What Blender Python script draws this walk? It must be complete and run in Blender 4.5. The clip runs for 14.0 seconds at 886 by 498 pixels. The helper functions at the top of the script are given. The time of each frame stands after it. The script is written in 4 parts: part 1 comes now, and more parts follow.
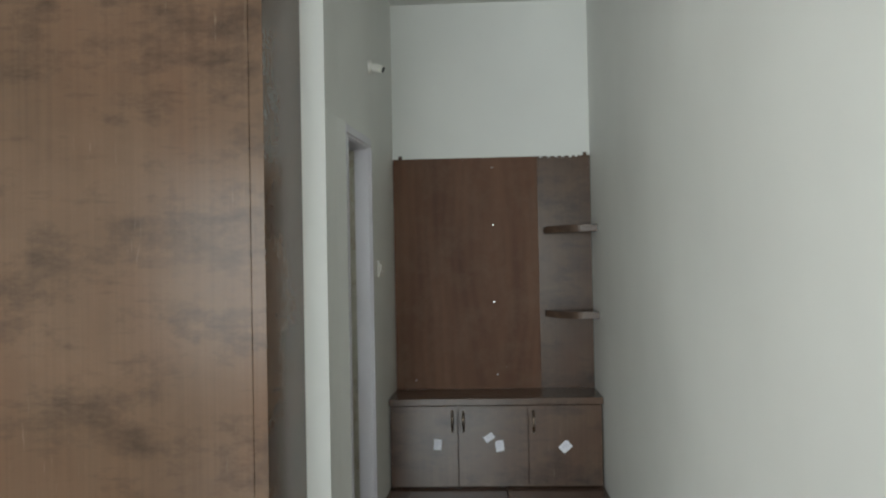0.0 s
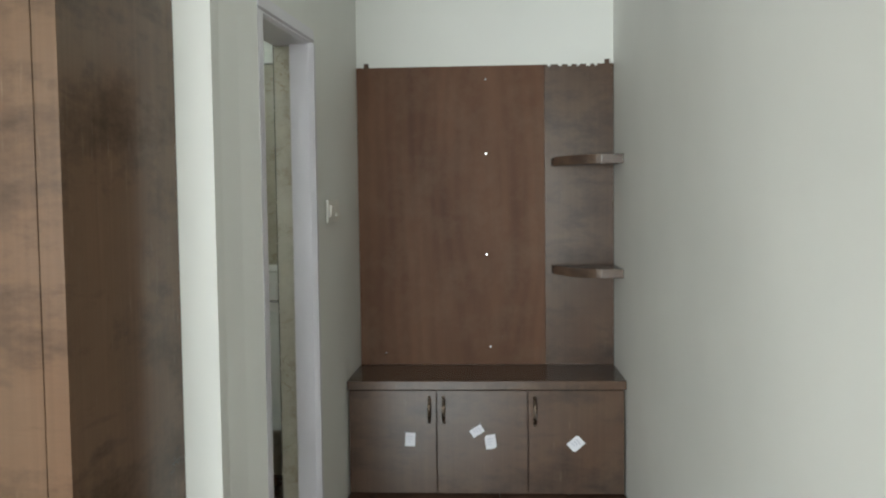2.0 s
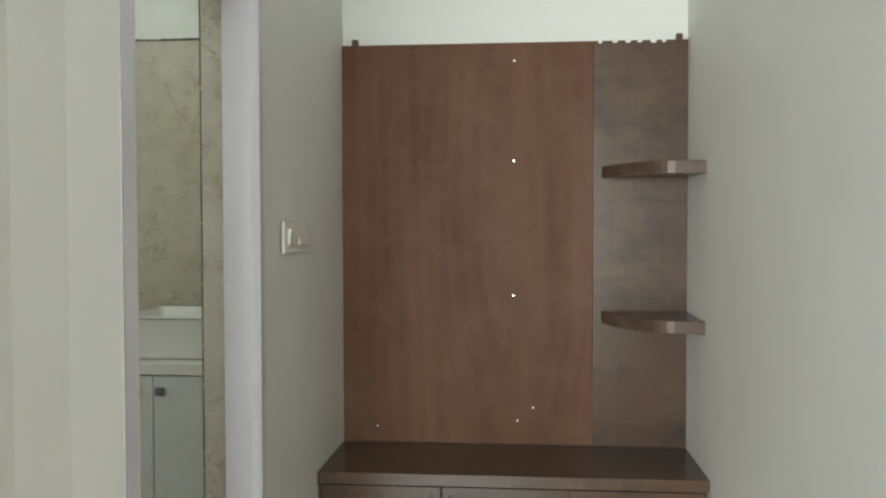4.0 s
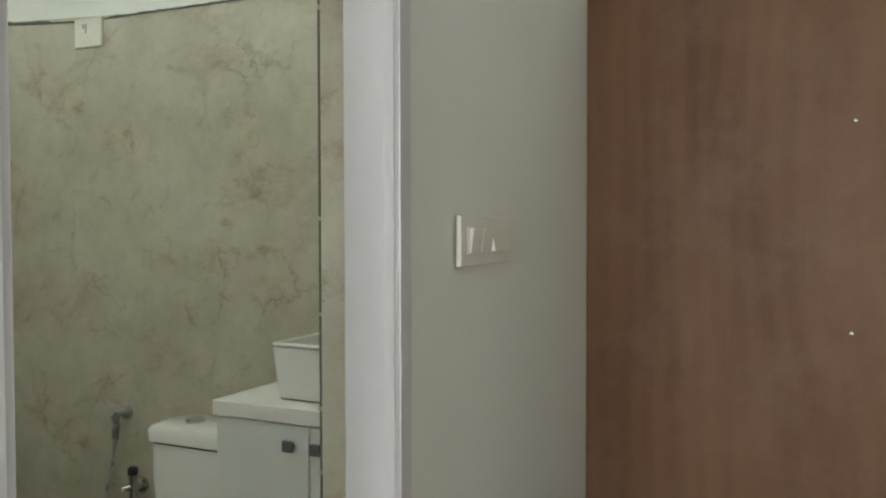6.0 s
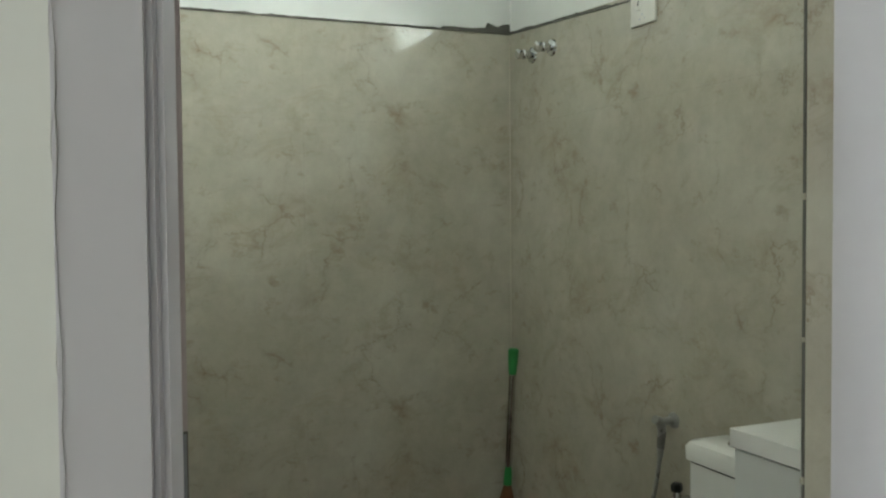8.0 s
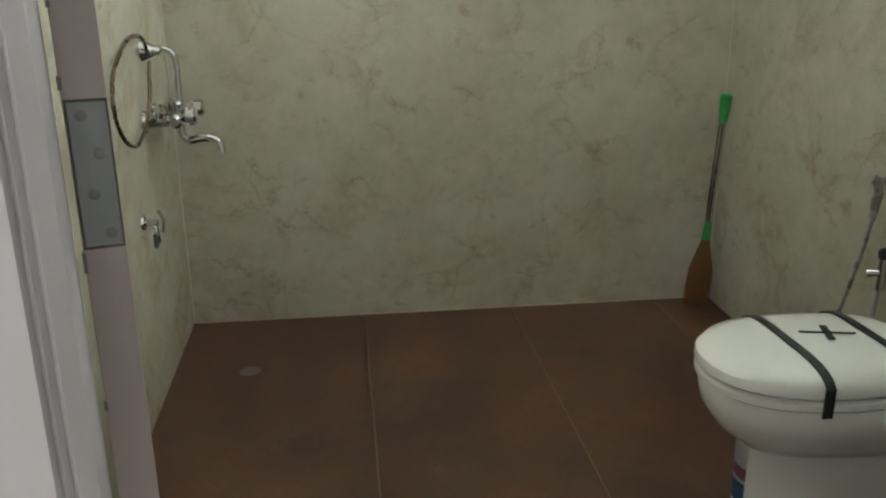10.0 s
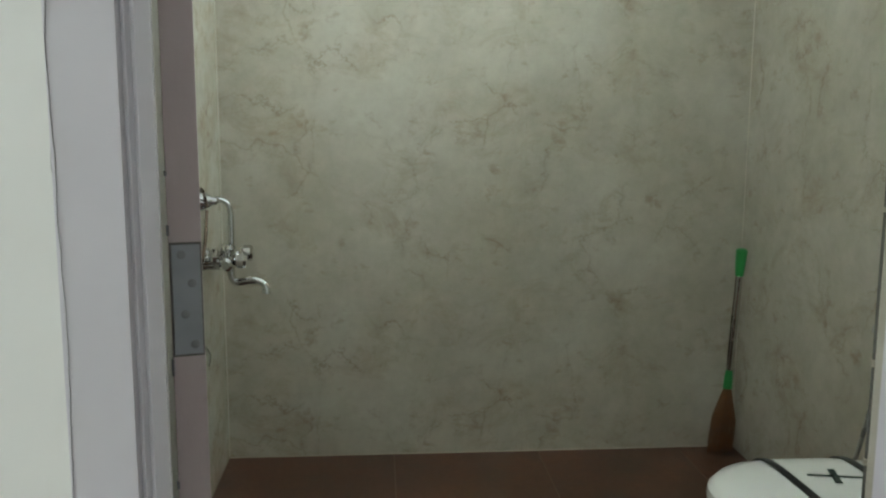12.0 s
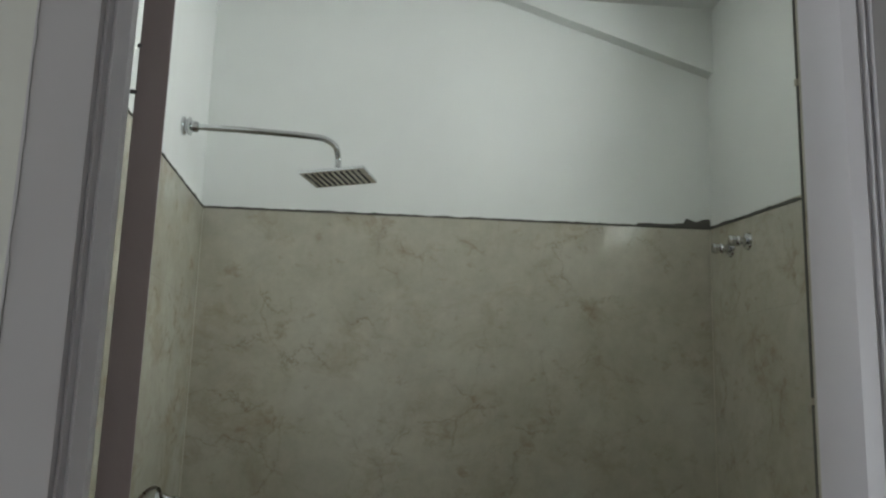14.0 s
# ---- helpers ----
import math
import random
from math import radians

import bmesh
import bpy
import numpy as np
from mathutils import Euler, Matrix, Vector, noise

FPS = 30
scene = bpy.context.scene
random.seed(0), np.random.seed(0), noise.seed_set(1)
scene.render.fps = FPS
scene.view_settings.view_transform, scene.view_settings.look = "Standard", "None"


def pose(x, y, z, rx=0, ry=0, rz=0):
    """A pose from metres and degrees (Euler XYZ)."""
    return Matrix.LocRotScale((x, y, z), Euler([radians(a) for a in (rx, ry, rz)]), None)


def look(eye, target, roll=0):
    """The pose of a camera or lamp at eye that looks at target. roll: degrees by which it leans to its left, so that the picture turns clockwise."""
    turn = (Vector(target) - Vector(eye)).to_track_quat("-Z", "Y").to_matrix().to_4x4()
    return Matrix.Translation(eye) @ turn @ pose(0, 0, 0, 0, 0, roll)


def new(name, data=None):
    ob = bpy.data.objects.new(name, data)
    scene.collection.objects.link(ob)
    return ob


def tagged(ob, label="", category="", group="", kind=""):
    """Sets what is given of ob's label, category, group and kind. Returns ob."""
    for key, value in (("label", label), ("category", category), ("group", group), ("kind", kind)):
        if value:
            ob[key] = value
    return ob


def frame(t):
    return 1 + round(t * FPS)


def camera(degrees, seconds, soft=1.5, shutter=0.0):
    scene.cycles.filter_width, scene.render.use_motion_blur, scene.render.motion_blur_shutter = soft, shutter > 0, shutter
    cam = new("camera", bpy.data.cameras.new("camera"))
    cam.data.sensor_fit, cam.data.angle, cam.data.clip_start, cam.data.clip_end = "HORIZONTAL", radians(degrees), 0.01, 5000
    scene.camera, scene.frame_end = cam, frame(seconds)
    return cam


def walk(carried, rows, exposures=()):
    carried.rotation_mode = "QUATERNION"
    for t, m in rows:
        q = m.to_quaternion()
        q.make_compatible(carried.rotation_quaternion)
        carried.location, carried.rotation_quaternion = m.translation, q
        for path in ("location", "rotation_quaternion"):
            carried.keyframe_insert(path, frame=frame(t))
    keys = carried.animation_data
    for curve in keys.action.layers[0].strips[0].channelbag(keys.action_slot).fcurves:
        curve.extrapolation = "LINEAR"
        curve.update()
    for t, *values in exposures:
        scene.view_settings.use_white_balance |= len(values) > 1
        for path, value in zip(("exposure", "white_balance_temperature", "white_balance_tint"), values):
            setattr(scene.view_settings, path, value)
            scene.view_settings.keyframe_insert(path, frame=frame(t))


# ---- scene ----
cam = camera(54.6, 14.0, soft=2.2)
PATH = [
    (0, (0.579, 0.518, 1.39), (0.478, 2.516, 1.426), -1.1),
    (0.5, (0.62, 0.905, 1.406), (0.537, 2.903, 1.401), -0.5),
    (1, (0.681, 1.153, 1.418), (0.57, 3.15, 1.376), 0.6),
    (1.5, (0.671, 1.477, 1.401), (0.538, 3.47, 1.303), 0.7),
    (2, (0.646, 1.816, 1.405), (0.535, 3.81, 1.296), -0.7),
    (2.5, (0.654, 2.142, 1.466), (0.536, 4.136, 1.36), -0.1),
    (2.7, (0.652, 2.26, 1.477), (0.536, 4.255, 1.393), 0.3),
    (4.8, (0.623, 3.423, 1.385), (0.342, 5.402, 1.325), -0.3),
    (5, (0.603, 3.549, 1.391), (0.273, 5.521, 1.322), 0.1),
    (5.5, (0.602, 3.775, 1.394), (0.118, 5.714, 1.319), 0.1),
    (6, (0.626, 3.954, 1.409), (-0.237, 5.757, 1.344), -0.1),
    (6.5, (0.628, 4.098, 1.406), (-0.443, 5.785, 1.326), 0.1),
    (7, (0.563, 4.22, 1.388), (-0.793, 5.687, 1.309), -0.3),
    (7.5, (0.529, 4.31, 1.391), (-1.057, 5.527, 1.325), -1.1),
    (8, (0.538, 4.424, 1.392), (-1.298, 5.215, 1.321), -0.5),
    (8.5, (0.51, 4.509, 1.371), (-1.393, 5.077, 1.138), 0.3),
    (9, (0.434, 4.613, 1.338), (-1.48, 5.015, 0.921), 0.2),
    (9.2, (0.403, 4.631, 1.33), (-1.498, 5.015, 0.843), 0.1),
    (11.3, (0.625, 4.681, 1.305), (-1.26, 4.686, 0.636), -1.3),
    (11.5, (0.632, 4.669, 1.305), (-1.285, 4.724, 0.737), -1.0),
    (12, (0.649, 4.671, 1.336), (-1.324, 4.818, 1.046), 0.2),
    (12.5, (0.648, 4.681, 1.362), (-1.343, 4.867, 1.302), 0.7),
    (13, (0.682, 4.703, 1.381), (-1.301, 4.888, 1.57), 1.1),
    (13.5, (0.683, 4.713, 1.387), (-1.29, 4.898, 1.656), 1.1),
    (14, (0.687, 4.712, 1.394), (-1.271, 4.891, 1.761), 1.7),
]
walk(cam, [(t, look(eye, target, roll)) for t, eye, target, roll in PATH],
     exposures=[(0.0, 0.08, 6500, 10), (1.5, 0.58, 6560, 10), (2.5, 0.72, 6650, 10), (5.0, 1.12, 6900, 10), (6.5, 1.0, 6900, 8), (7.5, 0.85, 6600, 8), (8.5, 0.95, 6800, 10), (9.0, 1.26, 6900, 12),
                (11.5, 1.40, 6450, 11), (12.5, 0.78, 6300, 8), (13.5, 0.15, 6350, 10), (14.0, 0.02, 6500, 14)])

# ---- light ----
world = bpy.data.worlds.new("world")
scene.world = world
world.use_nodes = True
wn = world.node_tree
sky = wn.nodes.new("ShaderNodeTexSky")
sky.sky_type = "NISHITA"
sky.sun_disc = False
sky.sun_elevation, sky.sun_rotation = radians(40), radians(200)
wn.links.new(sky.outputs[0], wn.nodes["Background"].inputs[0])
wn.nodes["Background"].inputs[1].default_value = 0.12


def window_light(name, m, w, h, watts, colour, spread=180):
    data = bpy.data.lights.new(name, "AREA")
    data.shape, data.size, data.size_y, data.energy, data.color = "RECTANGLE", w, h, watts, colour
    data.spread = radians(spread)
    ob = new(name, data)
    ob.matrix_world = m
    return ob


# daylight of the bedroom window behind the walk, and of the bathroom's ventilator window
window_light("bedroom_daylight", pose(-0.85, -2.16, 1.36, 82, 0, 0), 3.4, 1.95, 232, (0.90, 1.0, 1.03))
window_light("ventilator_daylight", pose(-1.47, 6.42, 2.60, -108, 0, 0), 0.90, 0.55, 29, (0.92, 1.0, 0.99), 160)

# ---- materials ----


def material(name, rough=0.5, metal=0.0, spec=0.5):
    m = bpy.data.materials.new(name)
    m.use_nodes = True
    b = m.node_tree.nodes["Principled BSDF"]
    b.inputs["Roughness"].default_value = rough
    b.inputs["Metallic"].default_value = metal
    b.inputs["Specular IOR Level"].default_value = spec
    return m, m.node_tree, b


def node(nt, kind, **sets):
    n = nt.nodes.new(kind)
    for k, v in sets.items():
        n.inputs[k.replace("_", " ")].default_value = v
    return n


def coords(nt, scale=(1, 1, 1), vary=0.0, source="Object"):
    """Texture coordinates in metres, shifted piece by piece where vary is given."""
    tc = nt.nodes.new("ShaderNodeTexCoord")
    mp = nt.nodes.new("ShaderNodeMapping")
    mp.inputs["Scale"].default_value = scale
    nt.links.new(tc.outputs[source], mp.inputs[0])
    if vary:
        info = nt.nodes.new("ShaderNodeObjectInfo")
        mul = nt.nodes.new("ShaderNodeMath")
        mul.operation = "MULTIPLY"
        mul.inputs[1].default_value = vary
        nt.links.new(info.outputs["Random"], mul.inputs[0])
        com = nt.nodes.new("ShaderNodeCombineXYZ")
        for k in range(3):
            nt.links.new(mul.outputs[0], com.inputs[k])
        nt.links.new(com.outputs[0], mp.inputs["Location"])
    return mp.outputs[0]


def noise_tex(nt, co, scale, detail=4, rough=0.55, distortion=0.0):
    n = node(nt, "ShaderNodeTexNoise", Scale=scale, Detail=detail, Roughness=rough, Distortion=distortion)
    nt.links.new(co, n.inputs["Vector"])
    return n.outputs["Fac"]


def ramp(nt, fac, stops):
    r = nt.nodes.new("ShaderNodeValToRGB")
    e = r.color_ramp.elements
    while len(e) < len(stops):
        e.new(0.5)
    for k, (p, c) in enumerate(stops):
        e[k].position = p
        e[k].color = (*c, 1) if len(c) == 3 else c
    nt.links.new(fac, r.inputs[0])
    return r.outputs[0]


def mix(nt, fac, a, b, mode="MIX"):
    m = nt.nodes.new("ShaderNodeMix")
    m.data_type, m.blend_type = "RGBA", mode
    for sock, v in ((m.inputs[0], fac), (m.inputs[6], a), (m.inputs[7], b)):
        if isinstance(v, (int, float)):
            sock.default_value = v
        elif isinstance(v, tuple):
            sock.default_value = (*v, 1)
        else:
            nt.links.new(v, sock)
    return m.outputs[2]


def grey(v):
    return (v, v, v)


def bump(nt, b, fac, strength, distance=0.002):
    n = node(nt, "ShaderNodeBump", Strength=strength, Distance=distance)
    nt.links.new(fac, n.inputs["Height"])
    nt.links.new(n.outputs[0], b.inputs["Normal"])


def painted(name, colour, rough=0.6, stain=0.05, grain=60, strength=0.15, spec=0.4):
    """Rolled paint: slight stains and a fine orange-peel relief."""
    m, nt, b = material(name, rough, 0, spec)
    co = coords(nt)
    big = noise_tex(nt, co, 1.3, 3)
    dark = tuple(c * (1 - 2.2 * stain) for c in colour)
    col = ramp(nt, big, [(0.3, dark), (0.7, colour)])
    nt.links.new(col, b.inputs["Base Color"])
    bump(nt, b, noise_tex(nt, co, grain, 3), strength, 0.001)
    return m


def plain(name, colour, rough=0.4, metal=0.0, wear=0.08, spec=0.5):
    m, nt, b = material(name, rough, metal, spec)
    co = coords(nt)
    n = noise_tex(nt, co, 14, 4)
    col = ramp(nt, n, [(0.3, tuple(c * (1 - wear) for c in colour)), (0.7, tuple(min(1, c * (1 + wear)) for c in colour))])
    nt.links.new(col, b.inputs["Base Color"])
    r = ramp(nt, n, [(0.3, grey(max(0.02, rough * (1 - 2 * wear)))), (0.7, grey(min(1, rough * (1 + 2 * wear))))])
    nt.links.new(r, b.inputs["Roughness"])
    return m


def laminate(name, light, mid, dark, rough=0.33, scratch=1.0, gloss=0.2):
    """Printed timber laminate: level linen-fine grain, smoky level streaks, pale hanging scratches."""
    m, nt, b = material(name, rough, 0, gloss)
    co = coords(nt)
    blot = noise_tex(nt, coords(nt, (1.0, 1.0, 1.6)), 1.3, 5, 0.58, 0.2)
    col = ramp(nt, blot, [(0.28, mid), (0.72, light)])
    warm = noise_tex(nt, coords(nt, (1, 1, 0.5)), 3.1, 3)
    col = mix(nt, ramp(nt, warm, [(0.42, grey(0)), (0.75, grey(0.5))]), col, (mid[0] * 1.22, mid[1] * 1.0, mid[2] * 0.90))
    smoke = noise_tex(nt, coords(nt, (1.2, 1.2, 2.3)), 2.0, 9, 0.70)
    col = mix(nt, ramp(nt, smoke, [(0.48, grey(0)), (0.76, grey(0.85))]), col, dark)
    streak = noise_tex(nt, coords(nt, (1.6, 1.6, 9)), 2.2, 6, 0.66)
    col = mix(nt, ramp(nt, streak, [(0.58, grey(0)), (0.78, grey(0.42))]), col, dark)
    grain = noise_tex(nt, coords(nt, (14, 14, 240)), 1.5, 4, 0.6)
    col = mix(nt, 0.09, col, ramp(nt, grain, [(0.3, grey(0.34)), (0.7, grey(0.68))]), "OVERLAY")
    stripe = noise_tex(nt, coords(nt, (46, 46, 0.7)), 1.5, 4)
    col = mix(nt, 0.16, col, ramp(nt, stripe, [(0.35, grey(0.36)), (0.65, grey(0.66))]), "OVERLAY")
    scr = noise_tex(nt, coords(nt, (48, 48, 4.2)), 1.5, 4, 0.62, 0.5)
    rub = noise_tex(nt, co, 2.4, 3)
    line = mix(nt, 1.0, ramp(nt, scr, [(0.62, grey(0)), (0.74, grey(0.9))]), ramp(nt, rub, [(0.47, grey(0)), (0.60, grey(1))]), "MULTIPLY")
    col = mix(nt, mix(nt, 1.0, line, grey(0.55 * scratch), "MULTIPLY"), col, (0.26, 0.20, 0.155))
    nt.links.new(col, b.inputs["Base Color"])
    rr = ramp(nt, grain, [(0.3, grey(rough * 0.85)), (0.7, grey(rough * 1.15))])
    nt.links.new(rr, b.inputs["Roughness"])
    bump(nt, b, stripe, 0.08, 0.0008)
    return m


def plywood(name):
    """Bare reddish plywood: broad upright bands, a nested cathedral figure, faint flecks."""
    m, nt, b = material(name, 0.50, 0, 0.16)
    long = noise_tex(nt, coords(nt, (2.6, 2.6, 0.40)), 1.2, 4, 0.5, 0.4)
    col = ramp(nt, long, [(0.26, (0.082, 0.036, 0.019)), (0.50, (0.127, 0.060, 0.033)), (0.76, (0.176, 0.092, 0.053))])
    fine = noise_tex(nt, coords(nt, (80, 80, 1.6)), 1.4, 4)
    col = mix(nt, 0.09, col, ramp(nt, fine, [(0.3, grey(0.36)), (0.7, grey(0.66))]), "OVERLAY")
    # long ovals about one heart, bent by slow noise
    geo = coords(nt, (1, 1, 1))
    mp = nt.nodes.new("ShaderNodeMapping")
    mp.inputs["Location"].default_value = (-0.10, 0, -0.26)
    mp.inputs["Scale"].default_value = (1.0, 0.0, 0.20)
    nt.links.new(geo, mp.inputs[0])
    bend = node(nt, "ShaderNodeTexNoise", Scale=2.2, Detail=4.0, Roughness=0.5)
    nt.links.new(coords(nt, (1.0, 1.0, 0.35)), bend.inputs["Vector"])
    oval_co = mix(nt, 0.16, mp.outputs[0], bend.outputs["Color"], "ADD")
    w = node(nt, "ShaderNodeTexWave", Scale=5.5, Distortion=1.2, Detail=3.0)
    w.wave_type, w.rings_direction = "RINGS", "SPHERICAL"
    nt.links.new(oval_co, w.inputs["Vector"])
    col = mix(nt, 0.20, col, ramp(nt, w.outputs["Fac"], [(0.1, grey(0.38)), (0.9, grey(0.62))]), "OVERLAY")
    blotch = noise_tex(nt, coords(nt, (1.0, 1.0, 0.6)), 6.0, 6, 0.66)
    col = mix(nt, 0.30, col, ramp(nt, blotch, [(0.30, grey(0.36)), (0.70, grey(0.61))]), "OVERLAY")
    fleck = noise_tex(nt, coords(nt, (55, 55, 14)), 1.0, 2)
    where = ramp(nt, noise_tex(nt, coords(nt), 3.0, 2), [(0.5, grey(0)), (0.6, grey(1))])
    col = mix(nt, mix(nt, 1.0, ramp(nt, fleck, [(0.72, grey(0)), (0.79, grey(0.7))]), where, "MULTIPLY"), col, (0.045, 0.022, 0.014))
    dust = noise_tex(nt, coords(nt), 4.5, 6, 0.68)
    col = mix(nt, ramp(nt, dust, [(0.46, grey(0)), (0.74, grey(0.52))]), col, (0.172, 0.110, 0.072))
    nt.links.new(col, b.inputs["Base Color"])
    bump(nt, b, fine, 0.06, 0.0006)
    return m


def marble_tile(name):
    """Glazed cream marble print that comes round every second course up the wall, so that the courses run on unbroken."""
    m, nt, b = material(name, 0.10, 0, 0.5)
    geo = nt.nodes.new("ShaderNodeNewGeometry")
    sep = nt.nodes.new("ShaderNodeSeparateXYZ")
    nt.links.new(geo.outputs["Position"], sep.inputs[0])

    def calc(op, a, c=None):
        n = nt.nodes.new("ShaderNodeMath")
        n.operation = op
        for k, v in enumerate((a, c)):
            if isinstance(v, (int, float)):
                n.inputs[k].default_value = v
            elif v is not None:
                nt.links.new(v, n.inputs[k])
        return n.outputs[0]

    turn = calc("MULTIPLY", calc("SUBTRACT", sep.outputs["Z"], 0.58), 2 * math.pi / 1.2)
    com = nt.nodes.new("ShaderNodeCombineXYZ")
    nt.links.new(calc("ADD", sep.outputs["Y"], sep.outputs["X"]), com.inputs[0])
    nt.links.new(calc("MULTIPLY", calc("COSINE", turn), 0.191), com.inputs[1])
    nt.links.new(calc("MULTIPLY", calc("SINE", turn), 0.191), com.inputs[2])
    co = com.outputs[0]
    cloud = noise_tex(nt, co, 3.0, 6, 0.62)
    col = ramp(nt, cloud, [(0.28, (0.448, 0.420, 0.335)), (0.52, (0.508, 0.482, 0.396)), (0.75, (0.565, 0.545, 0.465))])
    fine = noise_tex(nt, co, 14, 6, 0.68)
    col = mix(nt, 0.5, col, ramp(nt, fine, [(0.3, grey(0.41)), (0.7, grey(0.57))]), "OVERLAY")
    flat = nt.nodes.new("ShaderNodeMapping")
    flat.inputs["Scale"].default_value = (0.82, 1.1, 1.1)
    nt.links.new(co, flat.inputs[0])
    smudge = noise_tex(nt, flat.outputs[0], 5.2, 7, 0.68, 0.6)
    col = mix(nt, ramp(nt, smudge, [(0.53, grey(0)), (0.73, grey(0.58))]), col, (0.335, 0.262, 0.168))
    where = noise_tex(nt, co, 4.2, 4, 0.6)
    shift = node(nt, "ShaderNodeTexNoise", Scale=5.0, Detail=8.0, Roughness=0.66)
    nt.links.new(co, shift.inputs["Vector"])
    bent = mix(nt, 0.26, co, shift.outputs["Color"], "ADD")
    for scale, wide, strength, lo in ((3.6, 0.070, 0.14, 0.46), (3.6, 0.011, 0.62, 0.49), (8.0, 0.020, 0.26, 0.52)):
        v = node(nt, "ShaderNodeTexVoronoi", Scale=scale)
        v.feature = "DISTANCE_TO_EDGE"
        nt.links.new(bent, v.inputs["Vector"])
        vein = ramp(nt, v.outputs["Distance"], [(0.0, grey(1)), (wide, grey(0))])
        col = mix(nt, mix(nt, 1.0, vein, ramp(nt, where, [(lo, grey(0)), (lo + 0.14, grey(strength))]), "MULTIPLY"), col, (0.23, 0.150, 0.082))
    knot = noise_tex(nt, flat.outputs[0], 10.0, 5, 0.64)
    col = mix(nt, ramp(nt, knot, [(0.59, grey(0)), (0.74, grey(0.58))]), col, (0.275, 0.175, 0.095))
    nt.links.new(col, b.inputs["Base Color"])
    nt.links.new(ramp(nt, fine, [(0.3, grey(0.03)), (0.7, grey(0.07))]), b.inputs["Roughness"])
    return m


def floor_tile(name, a, c, rough):
    m, nt, b = material(name, rough, 0, 0.45)
    co = coords(nt, (1, 1, 1), 23.0)
    n = noise_tex(nt, co, 3.0, 6, 0.65)
    col = ramp(nt, n, [(0.3, a), (0.7, c)])
    f = noise_tex(nt, co, 55, 3)
    col = mix(nt, 0.4, col, ramp(nt, f, [(0.3, grey(0.35)), (0.7, grey(0.62))]), "OVERLAY")
    dust = ramp(nt, noise_tex(nt, co, 5.5, 5, 0.7), [(0.60, grey(0)), (0.85, grey(0.22))])
    col = mix(nt, dust, col, (0.30, 0.24, 0.20))
    damp = ramp(nt, noise_tex(nt, coords(nt), 2.2, 5, 0.65), [(0.48, grey(0)), (0.75, grey(0.55))])
    col = mix(nt, damp, col, (a[0] * 0.75, a[1] * 1.05, a[2] * 1.05))
    nt.links.new(col, b.inputs["Base Color"])
    nt.links.new(ramp(nt, n, [(0.3, grey(rough * 0.8)), (0.7, grey(rough * 1.3))]), b.inputs["Roughness"])
    bump(nt, b, f, 0.12, 0.0006)
    return m


def glass(name):
    m = bpy.data.materials.new(name)
    m.use_nodes = True
    b = m.node_tree.nodes["Principled BSDF"]
    b.inputs["Transmission Weight"].default_value = 1.0
    b.inputs["Roughness"].default_value = 0.03
    b.inputs["Base Color"].default_value = (0.9, 0.95, 0.94, 1)
    return m


WALL = painted("wall_paint", (0.757, 0.757, 0.715), 0.55, 0.03)
WHITE = painted("white_distemper", (0.84, 0.86, 0.83), 0.7, 0.03)
CEIL = painted("ceiling_paint", (0.75, 0.75, 0.72), 0.7, 0.03)
FRAME = painted("lilac_grey_enamel", (0.66, 0.64, 0.68), 0.30, 0.04, 30, 0.12, 0.5)
PRIMER = painted("pink_primer", (0.49, 0.415, 0.41), 0.6, 0.08, 80, 0.3)
WARD = laminate("wardrobe_laminate", (0.152, 0.095, 0.061), (0.100, 0.061, 0.038), (0.022, 0.016, 0.013), 0.22, 0.7, 0.16)
CAB = laminate("cabinet_laminate", (0.132, 0.086, 0.060), (0.076, 0.047, 0.033), (0.020, 0.017, 0.017), 0.21, 0.5, 0.36)
PLY = plywood("plywood")
TILE = marble_tile("marble_tile")
BFLOOR = floor_tile("brown_floor_tile", (0.056, 0.027, 0.017), (0.150, 0.068, 0.039), 0.38)
CFLOOR = floor_tile("brown_room_tile", (0.095, 0.054, 0.037), (0.18, 0.100, 0.068), 0.14)
GROUT = painted("grout", (0.28, 0.24, 0.20), 0.9, 0.1, 90, 0.4)
DARK_GROUT = painted("brown_grout", (0.24, 0.185, 0.145), 0.9, 0.1, 90, 0.4)
WHITE_GROUT = painted("white_grout", (0.66, 0.62, 0.51), 0.8, 0.1, 90, 0.3)
PALE_GROUT = painted("pale_grout", (0.50, 0.465, 0.37), 0.9, 0.1, 90, 0.4)
CRACK = painted("crack_and_gap_grey", (0.36, 0.35, 0.34), 0.95, 0.3, 45, 0.6)
CEMENT_AND_SHADE = painted("cement_and_gap_shade", (0.17, 0.165, 0.145), 0.95, 0.2, 45, 0.9)
CHROME = plain("chrome", (0.62, 0.63, 0.64), 0.06, 1.0)
DARKSTEEL = plain("dark_screw", (0.19, 0.19, 0.20), 0.45, 0.6, 0.2)
SATIN = plain("satin_chrome", (0.34, 0.34, 0.32), 0.3, 0.25, 0.12)
STEEL = plain("zinc_steel", (0.24, 0.25, 0.27), 0.42, 0.85, 0.15)
DARKMETAL = plain("antique_brass", (0.16, 0.12, 0.09), 0.28, 0.9, 0.2)
CERAMIC = plain("white_ceramic", (0.80, 0.80, 0.77), 0.10, 0.0, 0.01)
VANWHITE = plain("white_board", (0.73, 0.75, 0.73), 0.30, 0.0, 0.01)
PLASTIC = plain("ivory_plastic", (0.76, 0.74, 0.68), 0.35, 0.0, 0.03)
GREEN = plain("green_plastic", (0.03, 0.30, 0.07), 0.35, 0.0, 0.15)
